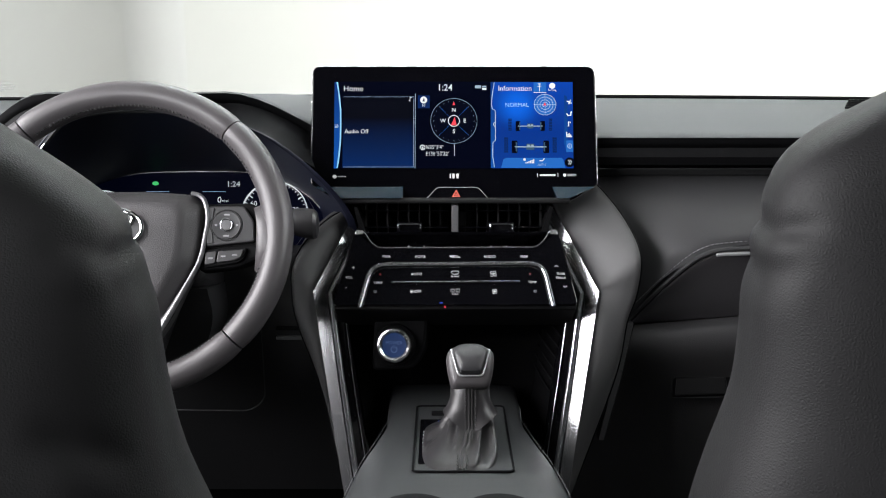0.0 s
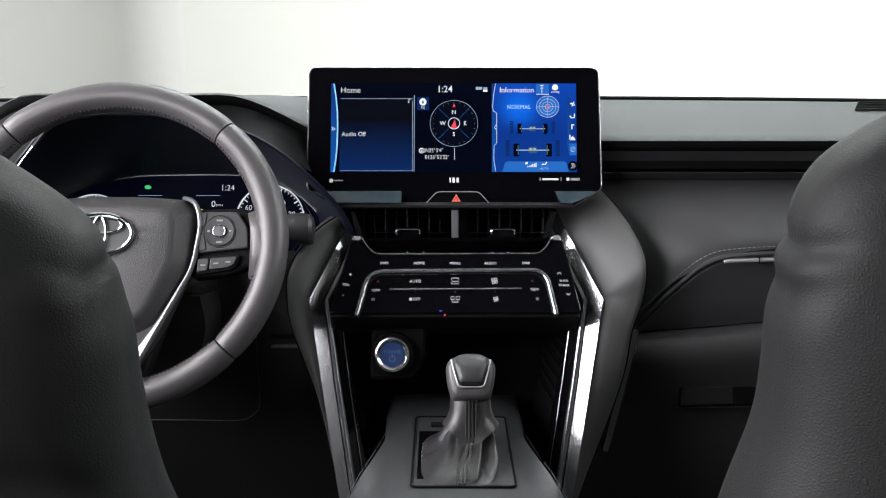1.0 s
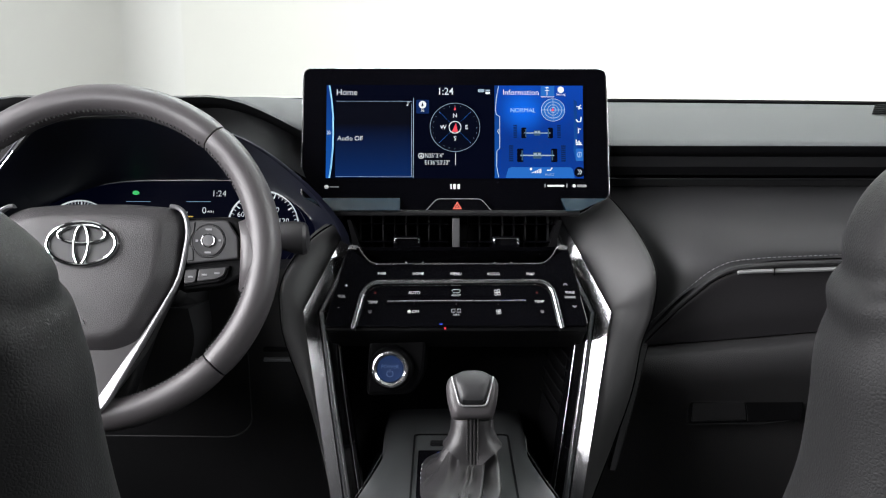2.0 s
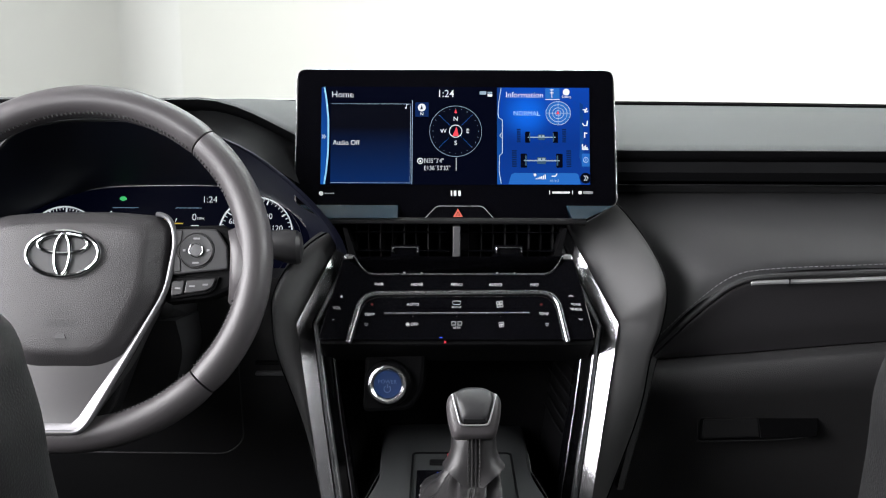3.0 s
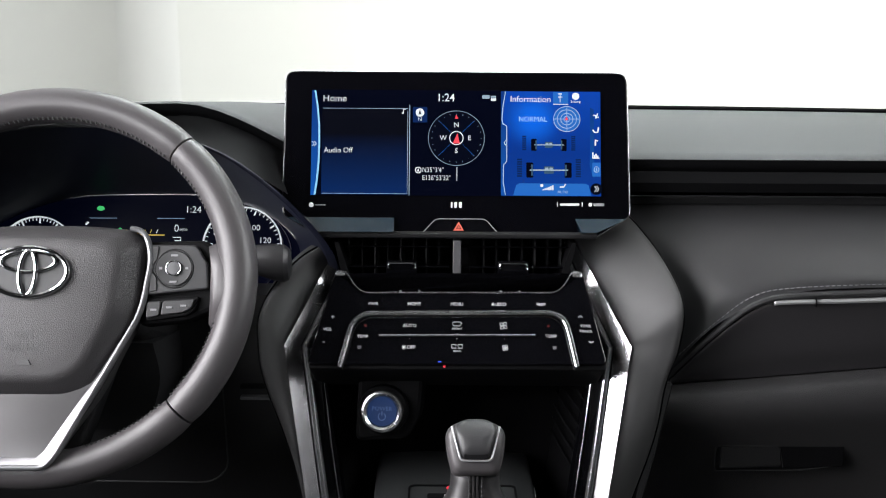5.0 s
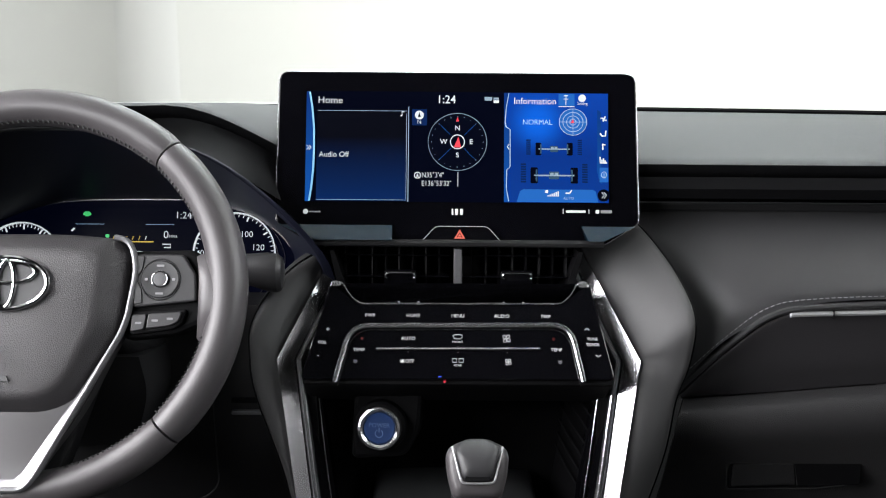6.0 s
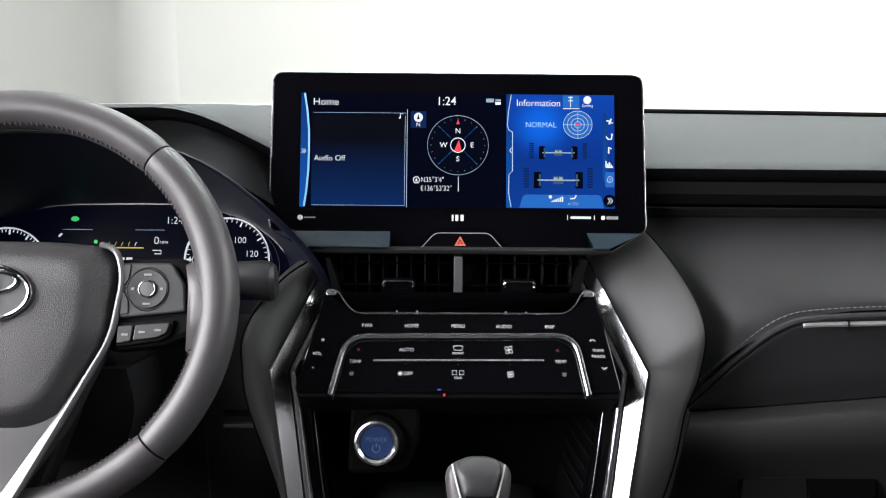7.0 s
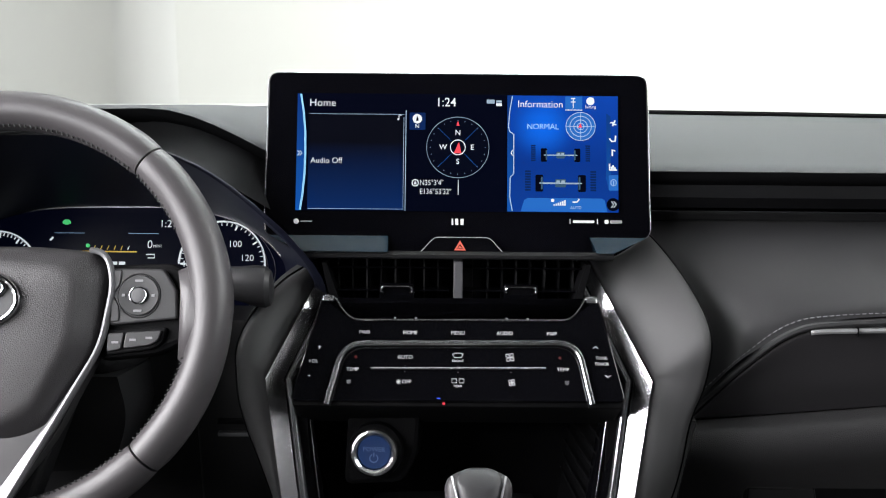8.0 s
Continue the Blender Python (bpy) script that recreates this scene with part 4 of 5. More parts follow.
part("place_icon", plate([(su(475), sv(367)), (su(479), sv(357)), (su(483), sv(367))], YD - 0.0008, YD), LIT, panel)
say("N35\u00b03'4\"", 491, 363, 0.0068, LIT, panel, "LEFT", 0.84)
say("E136\u00b053'32\"", 491, 388, 0.0068, LIT, panel, "LEFT", 0.84)

info = area("info_panel", 738, 110, 1051, 442, BLUE, panel, label="bright blue information panel")
part("info_band", plate([(su(a), sv(b)) for a, b in [(738, 441), (738, 110), (752, 110), (744, 160), (740, 200), (744, 214), (756, 222), (756, 335), (746, 345), (744, 400), (752, 441)]], YD - 0.0003, YD + 0.0002), BAND, panel)
bars("band_edge", [(752, 112), (744, 160), (741, 200), (744, 214), (756, 222), (756, 335), (746, 345), (745, 400), (752, 440)], LIT_SOFT, panel, y=YD - 0.0006, r=0.0004)
bars("chevron", [(753, 267), (748, 275), (753, 283)], LIT, panel, y=YD - 0.0008, r=0.0003)
say("Information", 831, 136, 0.0089, LIT, panel, squeeze=0.96)
area("tab", 902, 112, 950, 150, PALE_BLUE, panel, y=YD - 0.0004, r=0.0006)
bars("tab_edge", [(902, 151), (950, 151)], LIT, panel, r=0.0003)
bars("axle_icon", [(918, 118), (930, 118)], LIT, panel, y=YD - 0.0008, r=0.0004)
bars("axle_icon", [(924, 116), (924, 146)], LIT, panel, y=YD - 0.0008, r=0.0003)
bars("axle_icon", [(917, 128), (931, 128)], LIT, panel, y=YD - 0.0008, r=0.0003)
part("gear_icon", plate(oval(su(973), sv(125), 0.0036, 0.0036, 16), YD - 0.0008, YD), LIT, panel)
say("Setting", 973, 142, 0.0038, LIT, panel, squeeze=0.95)
say("NORMAL", 838, 200, 0.0072, mat("lit_cyan", (0.1, 0.2, 0.3), 0.3, emit=(0.30, 0.55, 0.85), power=0.9), panel, squeeze=0.95)
RUU, RVV = su(945), sv(198)
part("radar_disc", plate(oval(RUU, RVV, 0.0130, 0.0126, 40), YD - 0.0003, YD), PALE_BLUE, panel)
for q in (0.0130, 0.0095, 0.006, 0.003):
    part("radar_ring", wire2(oval(RUU, RVV, q, q * 0.97, 40), YD - 0.0006, 0.00025, True), LIT_SOFT, panel)
for a in (0, 90):
    c0, s0 = math.cos(radians(a)), math.sin(radians(a))
    part("radar_line", wire2([(RUU - 0.013 * c0, RVV - 0.0126 * s0), (RUU + 0.013 * c0, RVV + 0.0126 * s0)], YD - 0.0006, 0.0002), LIT_SOFT, panel)
part("radar_mark", plate([(RUU - 0.0022, RVV - 0.001), (RUU - 0.0002, RVV + 0.0026), (RUU + 0.0012, RVV - 0.001)], YD - 0.0012, YD), LIT_RED, panel)
for cy, half, k in ((281, 47, 0.8), (361, 60, 1.0)):
    bars("axle_bar", [(888 - half, cy), (888 + half, cy)], ICON_GREY, panel, y=YD - 0.0008, r=0.0006 * k)
    area("axle_body", 888 - 15 * k, cy - 12 * k, 888 + 15 * k, cy + 11 * k, ICON_STEEL, panel, y=YD - 0.0010, r=0.001)
    area("axle_mount", 888 - 12 * k, cy - 8 * k, 888 - 2 * k, cy + 1 * k, ICON_GREY, panel, y=YD - 0.0013, r=0.0005)
    area("axle_mount", 888 + 2 * k, cy - 8 * k, 888 + 12 * k, cy + 1 * k, ICON_GREY, panel, y=YD - 0.0013, r=0.0005)
    for sx in (-1, 1):
        area("tyre_icon", 888 + sx * half - 11 * k, cy - 24 * k, 888 + sx * half + 11 * k, cy + 24 * k, ICON_DARK, panel, y=YD - 0.0012, r=0.0012)
        area("tyre_side", 888 + sx * (half - 7) - 2.5 * k, cy - 18 * k, 888 + sx * (half - 7) + 2.5 * k, cy + 18 * k, ICON_STEEL, panel, y=YD - 0.0014, r=0.001)
        for j in range(8):
            area("bar_segment", 888 + sx * (half + 22 + 10 * k) - 8 * k, cy - 36 * k + 7.5 * k * j, 888 + sx * (half + 22 + 10 * k) + 8 * k, cy - 31 * k + 7.5 * k * j, DEEP_BLUE, panel, y=YD - 0.0008)
part("bottom_bar", plate([(su(a), sv(b)) for a, b in [(776, 441), (786, 408), (796, 403), (1004, 403), (1012, 408), (1020, 441)]], YD - 0.0005, YD), PALE_BLUE, panel)
for j in range(6):
    area("level_bar", 868 + 6 * j, 421 - 2.5 * j, 872 + 6 * j, 424, LIT, panel, y=YD - 0.001)
area("fan_icon", 861, 405, 870, 414, LIT, panel, y=YD - 0.001, r=0.001)
bars("seat_icon", [(940, 405), (934, 414), (922, 414)], LIT, panel, y=YD - 0.001, r=0.0006)
say("AUTO", 931, 430, 0.0036, LIT_SOFT, panel)
part("icon_tab", plate([(su(a), sv(b)) for a, b in [(1018, 160), (1030, 168), (1030, 385), (1024, 378), (1016, 345), (1018, 300)]], YD - 0.0004, YD), BAND, panel)
for pts in ([(1028, 186), (1036, 186), (1036, 196)], [(1042, 180), (1038, 192), (1046, 192)], [(1026, 232), (1032, 240), (1042, 240), (1044, 224)], [(1034, 282), (1034, 264), (1042, 268)], [(1026, 304), (1026, 322), (1046, 322)], [(1031, 320), (1031, 312)], [(1036, 320), (1036, 308)], [(1041, 320), (1041, 314)]):
    bars("side_icon", pts, LIT, panel, y=YD - 0.0008, r=0.0006)
area("side_icon", 1024, 336, 1050, 380, PALE_BLUE, panel, y=YD - 0.0006, r=0.001)
part("info_icon", wire2(oval(su(1037), sv(358), 0.0024, 0.0028, 18), YD - 0.001, 0.0003, True), LIT_SOFT, panel)
bars("info_icon", [(1037, 353), (1037, 364)], LIT_SOFT, panel, y=YD - 0.001, r=0.0003)
part("chevron_disc", plate(oval(su(1036), sv(420), 0.0058, 0.0058, 24), YD - 0.0008, YD), ICON_DARK, panel)
# marks below the display
for k, (x0, x1) in enumerate(((582, 587), (592, 601), (607, 616))):
    area("maker_mark", x0, 463, x1, 481, GLOW_INK, screen, y=-0.0006, r=0.0004)
part("maker_mark", plate(oval(su(146), sv(474), 0.0024, 0.0024, 18), -0.0006, 0.0002), GLOW_INK, screen)
area("maker_mark", 157, 472, 190, 476, DIM_INK, screen, y=-0.0006)
area("maker_mark", 923, 465, 983, 472, GLOW_INK, screen, y=-0.0006, r=0.0008)
for x in (914, 991):
    area("maker_mark", x, 461, x + 2, 475, GLOW_INK, screen, y=-0.0006)
area("maker_mark", 1012, 463, 1023, 474, GLOW_INK, screen, y=-0.0006, r=0.001)
area("maker_mark", 1027, 464, 1061, 473, DIM_INK, screen, y=-0.0006, r=0.0006)
# angled lower facet and hazard key
# The blue in this base colour stands for the facet's reflection.
FACET_TINT = mat("facet_reflection_tint", (0.006, 0.018, 0.030), 0.10)
for pts in ([(-0.166, -0.0755), (-0.060, -0.0755), (-0.060, -0.0905), (-0.1345, -0.0905)], [(0.1675, -0.0755), (0.117, -0.0755), (0.122, -0.0905), (0.1365, -0.0905)]):
    bm = bmesh.new()
    top = [bm.verts.new((u, -0.0006 if v > -0.08 else -0.0105, v)) for u, v in pts]
    back = [bm.verts.new((u, 0.004, v)) for u, v in pts]
    bm.faces.new(top)
    bm.faces.new(back[::-1])
    for i in range(4):
        bm.faces.new((top[i], top[(i + 1) % 4], back[(i + 1) % 4], back[i]))
    part("lower_facet", bm, FACET_TINT, screen, "glossy angled lower facet, its bluish reflection tinted in", smooth=0)
part("lower_edge", sweep([(-0.1345, -0.004, -0.0925), (0.1370, -0.004, -0.0925)], circle(0.0035, 8)), DARK_PLASTIC, screen)
hz = rounded([(-0.0330, -0.0915), (-0.0195, -0.0768), (0.0290, -0.0768), (0.0420, -0.0915)], [0, 0.004, 0.004, 0])
key = part("hazard_key", plate(hz, -0.004, 0.004, 0.0008), GLOSS, screen, "black hazard key with red triangle")
part("key_edge", wire2(hz, -0.0045, 0.0004), SILVER_PAINT, key)
part("triangle", ring2([(-0.0052 + 0.003, -0.0882), (0.0052 + 0.003, -0.0882), (0.003, -0.0795)], [(-0.0027 + 0.003, -0.0867), (0.0027 + 0.003, -0.0867), (0.003, -0.0824)], -0.0052, -0.0038), LIT_ORANGE, key)
part("triangle", plate([(-0.0017 + 0.003, -0.0862), (0.0017 + 0.003, -0.0862), (0.003, -0.0836)], -0.0050, -0.0038), LIT_ORANGE, key)

# ---- centre air vents ----
vents = thing("centre_air_vents", "black centre air vents with chrome tabs", "air vent", lean_plane(CX, 1.11, 0.655, 5))
part("vent_back", plate(box2(-0.125, -0.045, 0.125, 0.05), 0.045, 0.05), BLACK, vents)
part("vent_roof", box(-0.125, 0.012, 0.018, 0.125, 0.045, 0.03), BLACK, vents)
part("vent_sill", box(-0.120, 0.0, -0.05, 0.120, 0.045, -0.039), BLACK, vents)
for sx in (-1, 1):
    part("vent_side", plate([(sx * 0.114, 0.010), (sx * 0.118, 0.010), (sx * 0.106, -0.045), (sx * 0.096, -0.045)], -0.002, 0.045), BLACK, vents)
    part("slat", box(sx * 0.006, 0.004, -0.0158, sx * 0.112, 0.022, -0.0142, 0.0005, 1), GLOSS, vents)
    part("slat", box(sx * 0.006, 0.012, 0.0035, sx * 0.116, 0.030, 0.0048, 0.0005, 1), GLOSS, vents)
    for k in range(8):
        u = sx * (0.016 + 0.0128 * k)
        part("vane", box(u - 0.0007, 0.020, -0.040, u + 0.0007, 0.038, 0.02), DARK_PLASTIC if k % 2 else BLACK, vents)
    uc = 0.0567 if sx > 0 else -0.0521
    tab = part("vent_tab", plate(rounded(box2(uc - 0.0152, -0.0235, uc + 0.0152, -0.0080), 0.0025), -0.004, 0.006, 0.0015), GLOSS, vents, "black tab with chrome edge")
    part("tab_edge", sweep([(p[0], -0.0052, p[1]) for p in rounded([(uc - 0.0142, -0.0155), (uc - 0.0125, -0.0095), (uc + 0.0125, -0.0095), (uc + 0.0142, -0.0155)], 0.003)], circle(0.0012, 8), up=(0, -1, 0)), CHROME, tab, "chrome edge")
part("divider", box(-0.0022, -0.002, -0.040, 0.0056, 0.02, 0.012, 0.001), GREY_PLASTIC, vents, "grey centre divider")

# ---- climate panel ----
climate = thing("climate_panel", "glossy black touch climate panel with silver arch", "control panel", lean_plane(CX, 1.066, 0.596, 36))
shape = [(-0.1385, -0.0410), (0.1415, -0.0395), (0.1235, 0.053), (0.1125, 0.053), (0.106, 0.040), (0.097, 0.0312), (-0.089, 0.0302), (-0.098, 0.039), (-0.1055, 0.052), (-0.1165, 0.052)]
face = rounded(shape, [0.006, 0.006, 0.001, 0.002, 0.008, 0.006, 0.006, 0.008, 0.002, 0.001])
part("face", plate(face, 0.0, 0.012, 0.0012), GLOSS, climate, "gloss black face")
part("under_body", box(-0.137, 0.004, -0.044, 0.140, 0.06, -0.030, 0.003), BLACK, climate)
part("top_edge", sweep([(p[0], -0.0004, p[1]) for p in rounded([(0.1225, 0.0535), (0.1125, 0.0535), (0.106, 0.0405), (0.097, 0.0317), (-0.089, 0.0307), (-0.098, 0.0395), (-0.1055, 0.0525), (-0.1155, 0.0525)], 0.006)], circle(0.0009, 6), up=(0, -1, 0)), SATIN, climate, "thin silver upper edge")
for u in (-0.111, 0.1175):
    part("corner_cap", plate(rounded(box2(u - 0.0045, 0.0475, u + 0.0045, 0.0525), 0.001), -0.0012, 0.004, 0.0006), SATIN, climate)
for u in (-0.0525, -0.0345, 0.0435, 0.0615):
    part("edge_notch", plate(box2(u - 0.0008, 0.0318, u + 0.0008, 0.0330), -0.0016, 0.0), SILVER_PAINT, climate)
arch = rounded([(-0.1075, -0.0435), (-0.0955, 0.0090), (0.1035, 0.0110), (0.1130, -0.0420)], [0, 0.018, 0.018, 0], 8)
part("arch", sweep([(p[0], -0.0012, p[1]) for p in arch], [(-0.0021, -0.001), (-0.0021, 0.0012), (-0.001, 0.0022), (0.001, 0.0022), (0.0021, 0.0012), (0.0021, -0.001)], up=(0, -1, 0)), SATIN, climate, "satin silver arch")
part("arch_line", sweep([(p[0] * 0.975 + 0.0001, -0.0008, p[1] - 0.0038) for p in arch], circle(0.0005, 6), up=(0, -1, 0)), DARK_CHROME, climate)
part("touch_bar", sweep([(-0.0715, -0.0015, -0.0130), (0.0755, -0.0015, -0.0118)], circle(0.0010, 6)), SATIN, climate, "silver divider bar")


def hu(x):
    return (x - 805.3) * 0.000557


def hv(y):
    return 0.0192 - (y - 528) * 0.000576


def htext(text, x, y, size, material=GLOW_INK, squeeze=1.0):
    return word(text, hu(x), hv(y), size, -0.0006, material, climate, squeeze=squeeze)


for text, x in (("PWR", 665), ("HOME", 735), ("MENU", 808), ("AUDIO", 880), ("MAP", 952)):
    htext(text, x, 528, 0.0046, squeeze=0.95)
htext("AUTO", 728, 566, 0.0046)
htext("OFF", 731, 603, 0.0046)
htext("FRONT", 808, 571, 0.0030)
htext("REAR", 808, 609, 0.0030)
htext("TEMP", 649, 585, 0.0043)
htext("TEMP", 967, 583, 0.0043)
htext("VOL", 589, 573, 0.0042)
htext("TUNE", 1026, 565, 0.0038)
htext("TRACK", 1026, 574, 0.0038)
htext("+", 597, 552, 0.0068)
htext("-", 584, 594, 0.0068)


def hline(pts, material=GLOW_INK, r=0.00022, closed=False):
    return part("icon_line", wire2([(hu(a), hv(b)) for a, b in pts], -0.0006, r, closed), material, climate)


for x, y, q in ((887, 565, 6.5), (889, 603, 5.0)):
    for a in (35, 125, 215, 305):
        ca, sa = math.cos(radians(a)), math.sin(radians(a))
        hline([(x + ca * (q * 0.62 + q * 0.48 * math.cos(radians(b))) - sa * q * 0.36 * math.sin(radians(b)), y + sa * (q * 0.62 + q * 0.48 * math.cos(radians(b))) + ca * q * 0.36 * math.sin(radians(b))) for b in range(0, 360, 30)], closed=True)
for x in (719,):
    for a in (0, 45, 90, 135):
        hline([(x - 4 * math.cos(radians(a)), 603 - 4 * math.sin(radians(a))), (x + 4 * math.cos(radians(a)), 603 + 4 * math.sin(radians(a)))], r=0.0002)
hline([(800, 561), (804, 559), (812, 559), (816, 561), (813, 566), (803, 566)], closed=True)
hline([(799, 598), (806, 598), (806, 604), (799, 604)], closed=True)
hline([(810, 598), (817, 598), (817, 604), (810, 604)], closed=True)
for x, y, s in ((644, 601, 1), (644, 604, 1), (972, 600, 1), (972, 603, 1)):
    hline([(x - 3, y), (x, y + 2), (x + 3, y)], DIM_INK, 0.0003)
for x, y in ((653, 566), (963, 565)):
    part("red_mark", plate(oval(hu(x), hv(y), 0.0013, 0.0013, 12), -0.0006, 0.0002), DIM_RED, climate)
hline([(1014, 550), (1018, 547), (1022, 550)])
hline([(1030, 591), (1034, 594), (1038, 591)])
for x in (728, 808, 888):
    for y in (579, 588):
        hline([(x - 1, y), (x + 1, y)], DIM_INK)
part("indicator_lamp", box(-0.0160, -0.0005, -0.0383, -0.0130, 0.004, -0.0374), LIT_BLUE, climate, "small blue indicator")
part("indicator_lamp", box(-0.0112, 0.001, -0.0422, -0.0092, 0.006, -0.0410), LIT_RED, climate, "small red indicator")

# ---- silver uprights, padded shoulders and cubby walls ----
SIGHT_SCALE = 1.033


def upright(s):
    """One side of the stack: s is 1 on the passenger's side, -1 on the driver's."""
    def X(x):
        return CX + s * (x - CX)

    def raw(q):
        return [(X(x), y, z) for x, y, z in q]

    def pts(q):
        """Mirrored to its side, scaled back along the camera's sight lines, the bend shifted to fit its outline in
        view.
        """
        out = []
        for x, y, z in q:
            f = max(0.0, min(1.0, (z - 0.42) / 0.15))
            x += (0.003 - 0.0065 * f) if s > 0 else (-0.001 - 0.007 * f)
            out.append((X(x) * SIGHT_SCALE, 0.165 + (y - 0.165) * SIGHT_SCALE, 0.853 + (z - 0.853) * SIGHT_SCALE))
        return out

    trim = thing("silver_upright", "bent satin silver trim beside the centre stack", "trim", group="silver uprights")
    outer = [(0.128, 1.120, 0.678), (0.133, 1.113, 0.667), (0.139, 1.103, 0.6555), (0.158, 1.0755, 0.620), (0.1795, 1.0445, 0.580), (0.161, 1.019, 0.490), (0.140, 0.989, 0.385), (0.121, 0.962, 0.290)]
    inner = [(0.120, 1.125, 0.677), (0.123, 1.119, 0.665), (0.1280, 1.1098, 0.6535), (0.1445, 1.0839, 0.618), (0.1655, 1.0535, 0.577), (0.1495, 1.030, 0.490), (0.1295, 1.000, 0.385), (0.1105, 0.973, 0.290)]
    rows = [pts([(x, y + 0.02, z) for x, y, z in outer]), pts(outer), [Vector(a) * 0.55 + Vector(b) * 0.45 + Vector((0, -0.0004, 0)) for a, b in zip(pts(outer), pts(inner))], pts(inner), pts([(x, y + 0.02, z) for x, y, z in inner])]
    bm, _ = grid_bm([[Vector(p) for p in r] for r in rows])
    part("band", bm, SATIN, trim, smooth=12)
    edge = [(x - 0.0052, y + 0.001, z - 0.001) for x, y, z in inner[1:]]
    part("inner_line", sweep(pts(edge), [(-0.0036, -0.0022), (-0.0030, 0.0006), (-0.0006, 0.0020), (0.0006, 0.0020), (0.0030, 0.0006), (0.0036, -0.0022)], up=(-s * 0.5, -0.85, 0.2)), SATIN, trim, "bevelled satin chrome inner strip", smooth=15)
    edge = [(x - 0.0165, y + 0.008, z - 0.002) for x, y, z in inner[4:]]
    part("rear_line", sweep(pts(edge), circle(0.0006, 6), up=(-s * 0.5, -0.85, 0.2)), DARK_CHROME, trim)
    part("gap_panel", patch([pts([(x - 0.001, y + 0.005, z) for x, y, z in inner]), pts([(x - 0.020, y + 0.012, z - 0.002) for x, y, z in inner])], 16, 3, (0, 0.02, 0)), GLOSS, trim)

    pad = thing("stack_shoulder", "padded dark grey leather shoulder of the centre stack", "padding", group="stack shoulders")
    far = [(0.1735, 1.180, 0.695), (0.1935, 1.146, 0.6785), (0.2155, 1.102, 0.6475), (0.2265, 1.066, 0.615), (0.2245, 1.066, 0.572), (0.2145, 1.068, 0.535), (0.203, 1.066, 0.469), (0.160, 1.06, 0.340)]
    if s < 0:
        far = [(0.1348, 1.1500, 0.6601), (0.1651, 1.1250, 0.6454), (0.1886, 1.1000, 0.6219), (0.2007, 1.0850, 0.5981), (0.2018, 1.0800, 0.5726), (0.1964, 1.0750, 0.5349), (0.1665, 1.0580, 0.4550), (0.1380, 1.0300, 0.3400)]
    near = [(0.129, 1.138, 0.682), (0.140, 1.1085, 0.6585), (0.159, 1.0800, 0.623), (0.1785, 1.0515, 0.588), (0.1805, 1.0485, 0.579), (0.1785, 1.045, 0.566), (0.162, 1.023, 0.490), (0.131, 0.986, 0.345)]
    m1 = [Vector(a) * 0.68 + Vector(b) * 0.32 + Vector((0, -0.005, 0.001)) for a, b in zip(pts(near), raw(far))]
    m2 = [Vector(a) * 0.28 + Vector(b) * 0.72 + Vector((0, -0.006, 0.001)) for a, b in zip(pts(near), raw(far))]
    edge2 = [Vector(b) + Vector((s * 0.004, 0.03, 0)) for b in raw(far)]
    part("pad", patch([pts(near), m1, m2, raw(far), edge2], 48, 22, (-s * 0.01, 0.03, 0)), SHOULDER_SKIN, pad, smooth=70)
    part("edge_seam", sweep([Vector(p) + Vector((s * 0.0012, 0.002, 0)) for p in catmull(raw(far), 40)], circle(0.0012, 6), up=(0, -1, 0)), BLACK, pad, "dark seam along the outer edge")
    if s > 0:
        part("side_panel", patch([[(0.2156, 1.0880, 0.5284), (0.2042, 1.0820, 0.4593), (0.1872, 1.0700, 0.3881)], [(0.2297, 1.1000, 0.5243), (0.2148, 1.0920, 0.4552), (0.1953, 1.0800, 0.3831)]], 16, 4, (0, 0.03, 0)), GRAIN_PLASTIC, pad)
        part("panel_edge", sweep([(0.2297, 1.1000, 0.5243), (0.2148, 1.0920, 0.4552), (0.1953, 1.0800, 0.3831)], circle(0.0007, 6), up=(0, -1, 0)), DARK_CHROME, pad, "thin bright edge")

    wall = part("cubby_wall", patch([pts([(0.147, 1.052, 0.575), (0.138, 1.040, 0.49), (0.118, 1.010, 0.385)]), pts([(0.138, 1.10, 0.575), (0.128, 1.09, 0.49), (0.110, 1.06, 0.385)]), pts([(0.120, 1.16, 0.575), (0.112, 1.16, 0.49), (0.10, 1.15, 0.385)])], 16, 12, (s * 0.01, 0, 0)), BLACK, trim)
    for k in range(9 if s > 0 else 0):
        z = 0.565 - 0.014 * k
        f = (0.575 - z) / 0.19
        part("wall_rib", sweep(pts([(0.1455 - 0.028 * f, 1.056 - 0.03 * f, z), (0.135 - 0.027 * f, 1.10 - 0.03 * f, z + 0.006), (0.122 - 0.02 * f, 1.15, z + 0.012)]), [(-0.0012, -0.001), (0, 0.0003), (0.0012, -0.001)], up=(-s, 0, 0)), BLACK, trim)


upright(1)
upright(-1)
cubby = thing("storage_cubby", "black open storage cubby below the climate panel", "cubby")
part("back_wall", box(-0.12, 1.16, 0.36, 0.145, 1.175, 0.60), BLACK, cubby)
part("roof_panel", box(-0.125, 1.075, 0.568, 0.15, 1.17, 0.58), BLACK, cubby)

# ---- power button ----
power = thing("power_button", "round blue power button with chrome ring", "button", lean_plane(-0.0565, 1.058, 0.511, 13, -4) @ Matrix.Diagonal((1.08, 1.0, 1.08, 1)))
part("pod", lathe([(0.0215, 0.06), (0.0225, 0.012), (0.0215, 0.003), (0.0190, 0.001)], 40), BLACK, power)
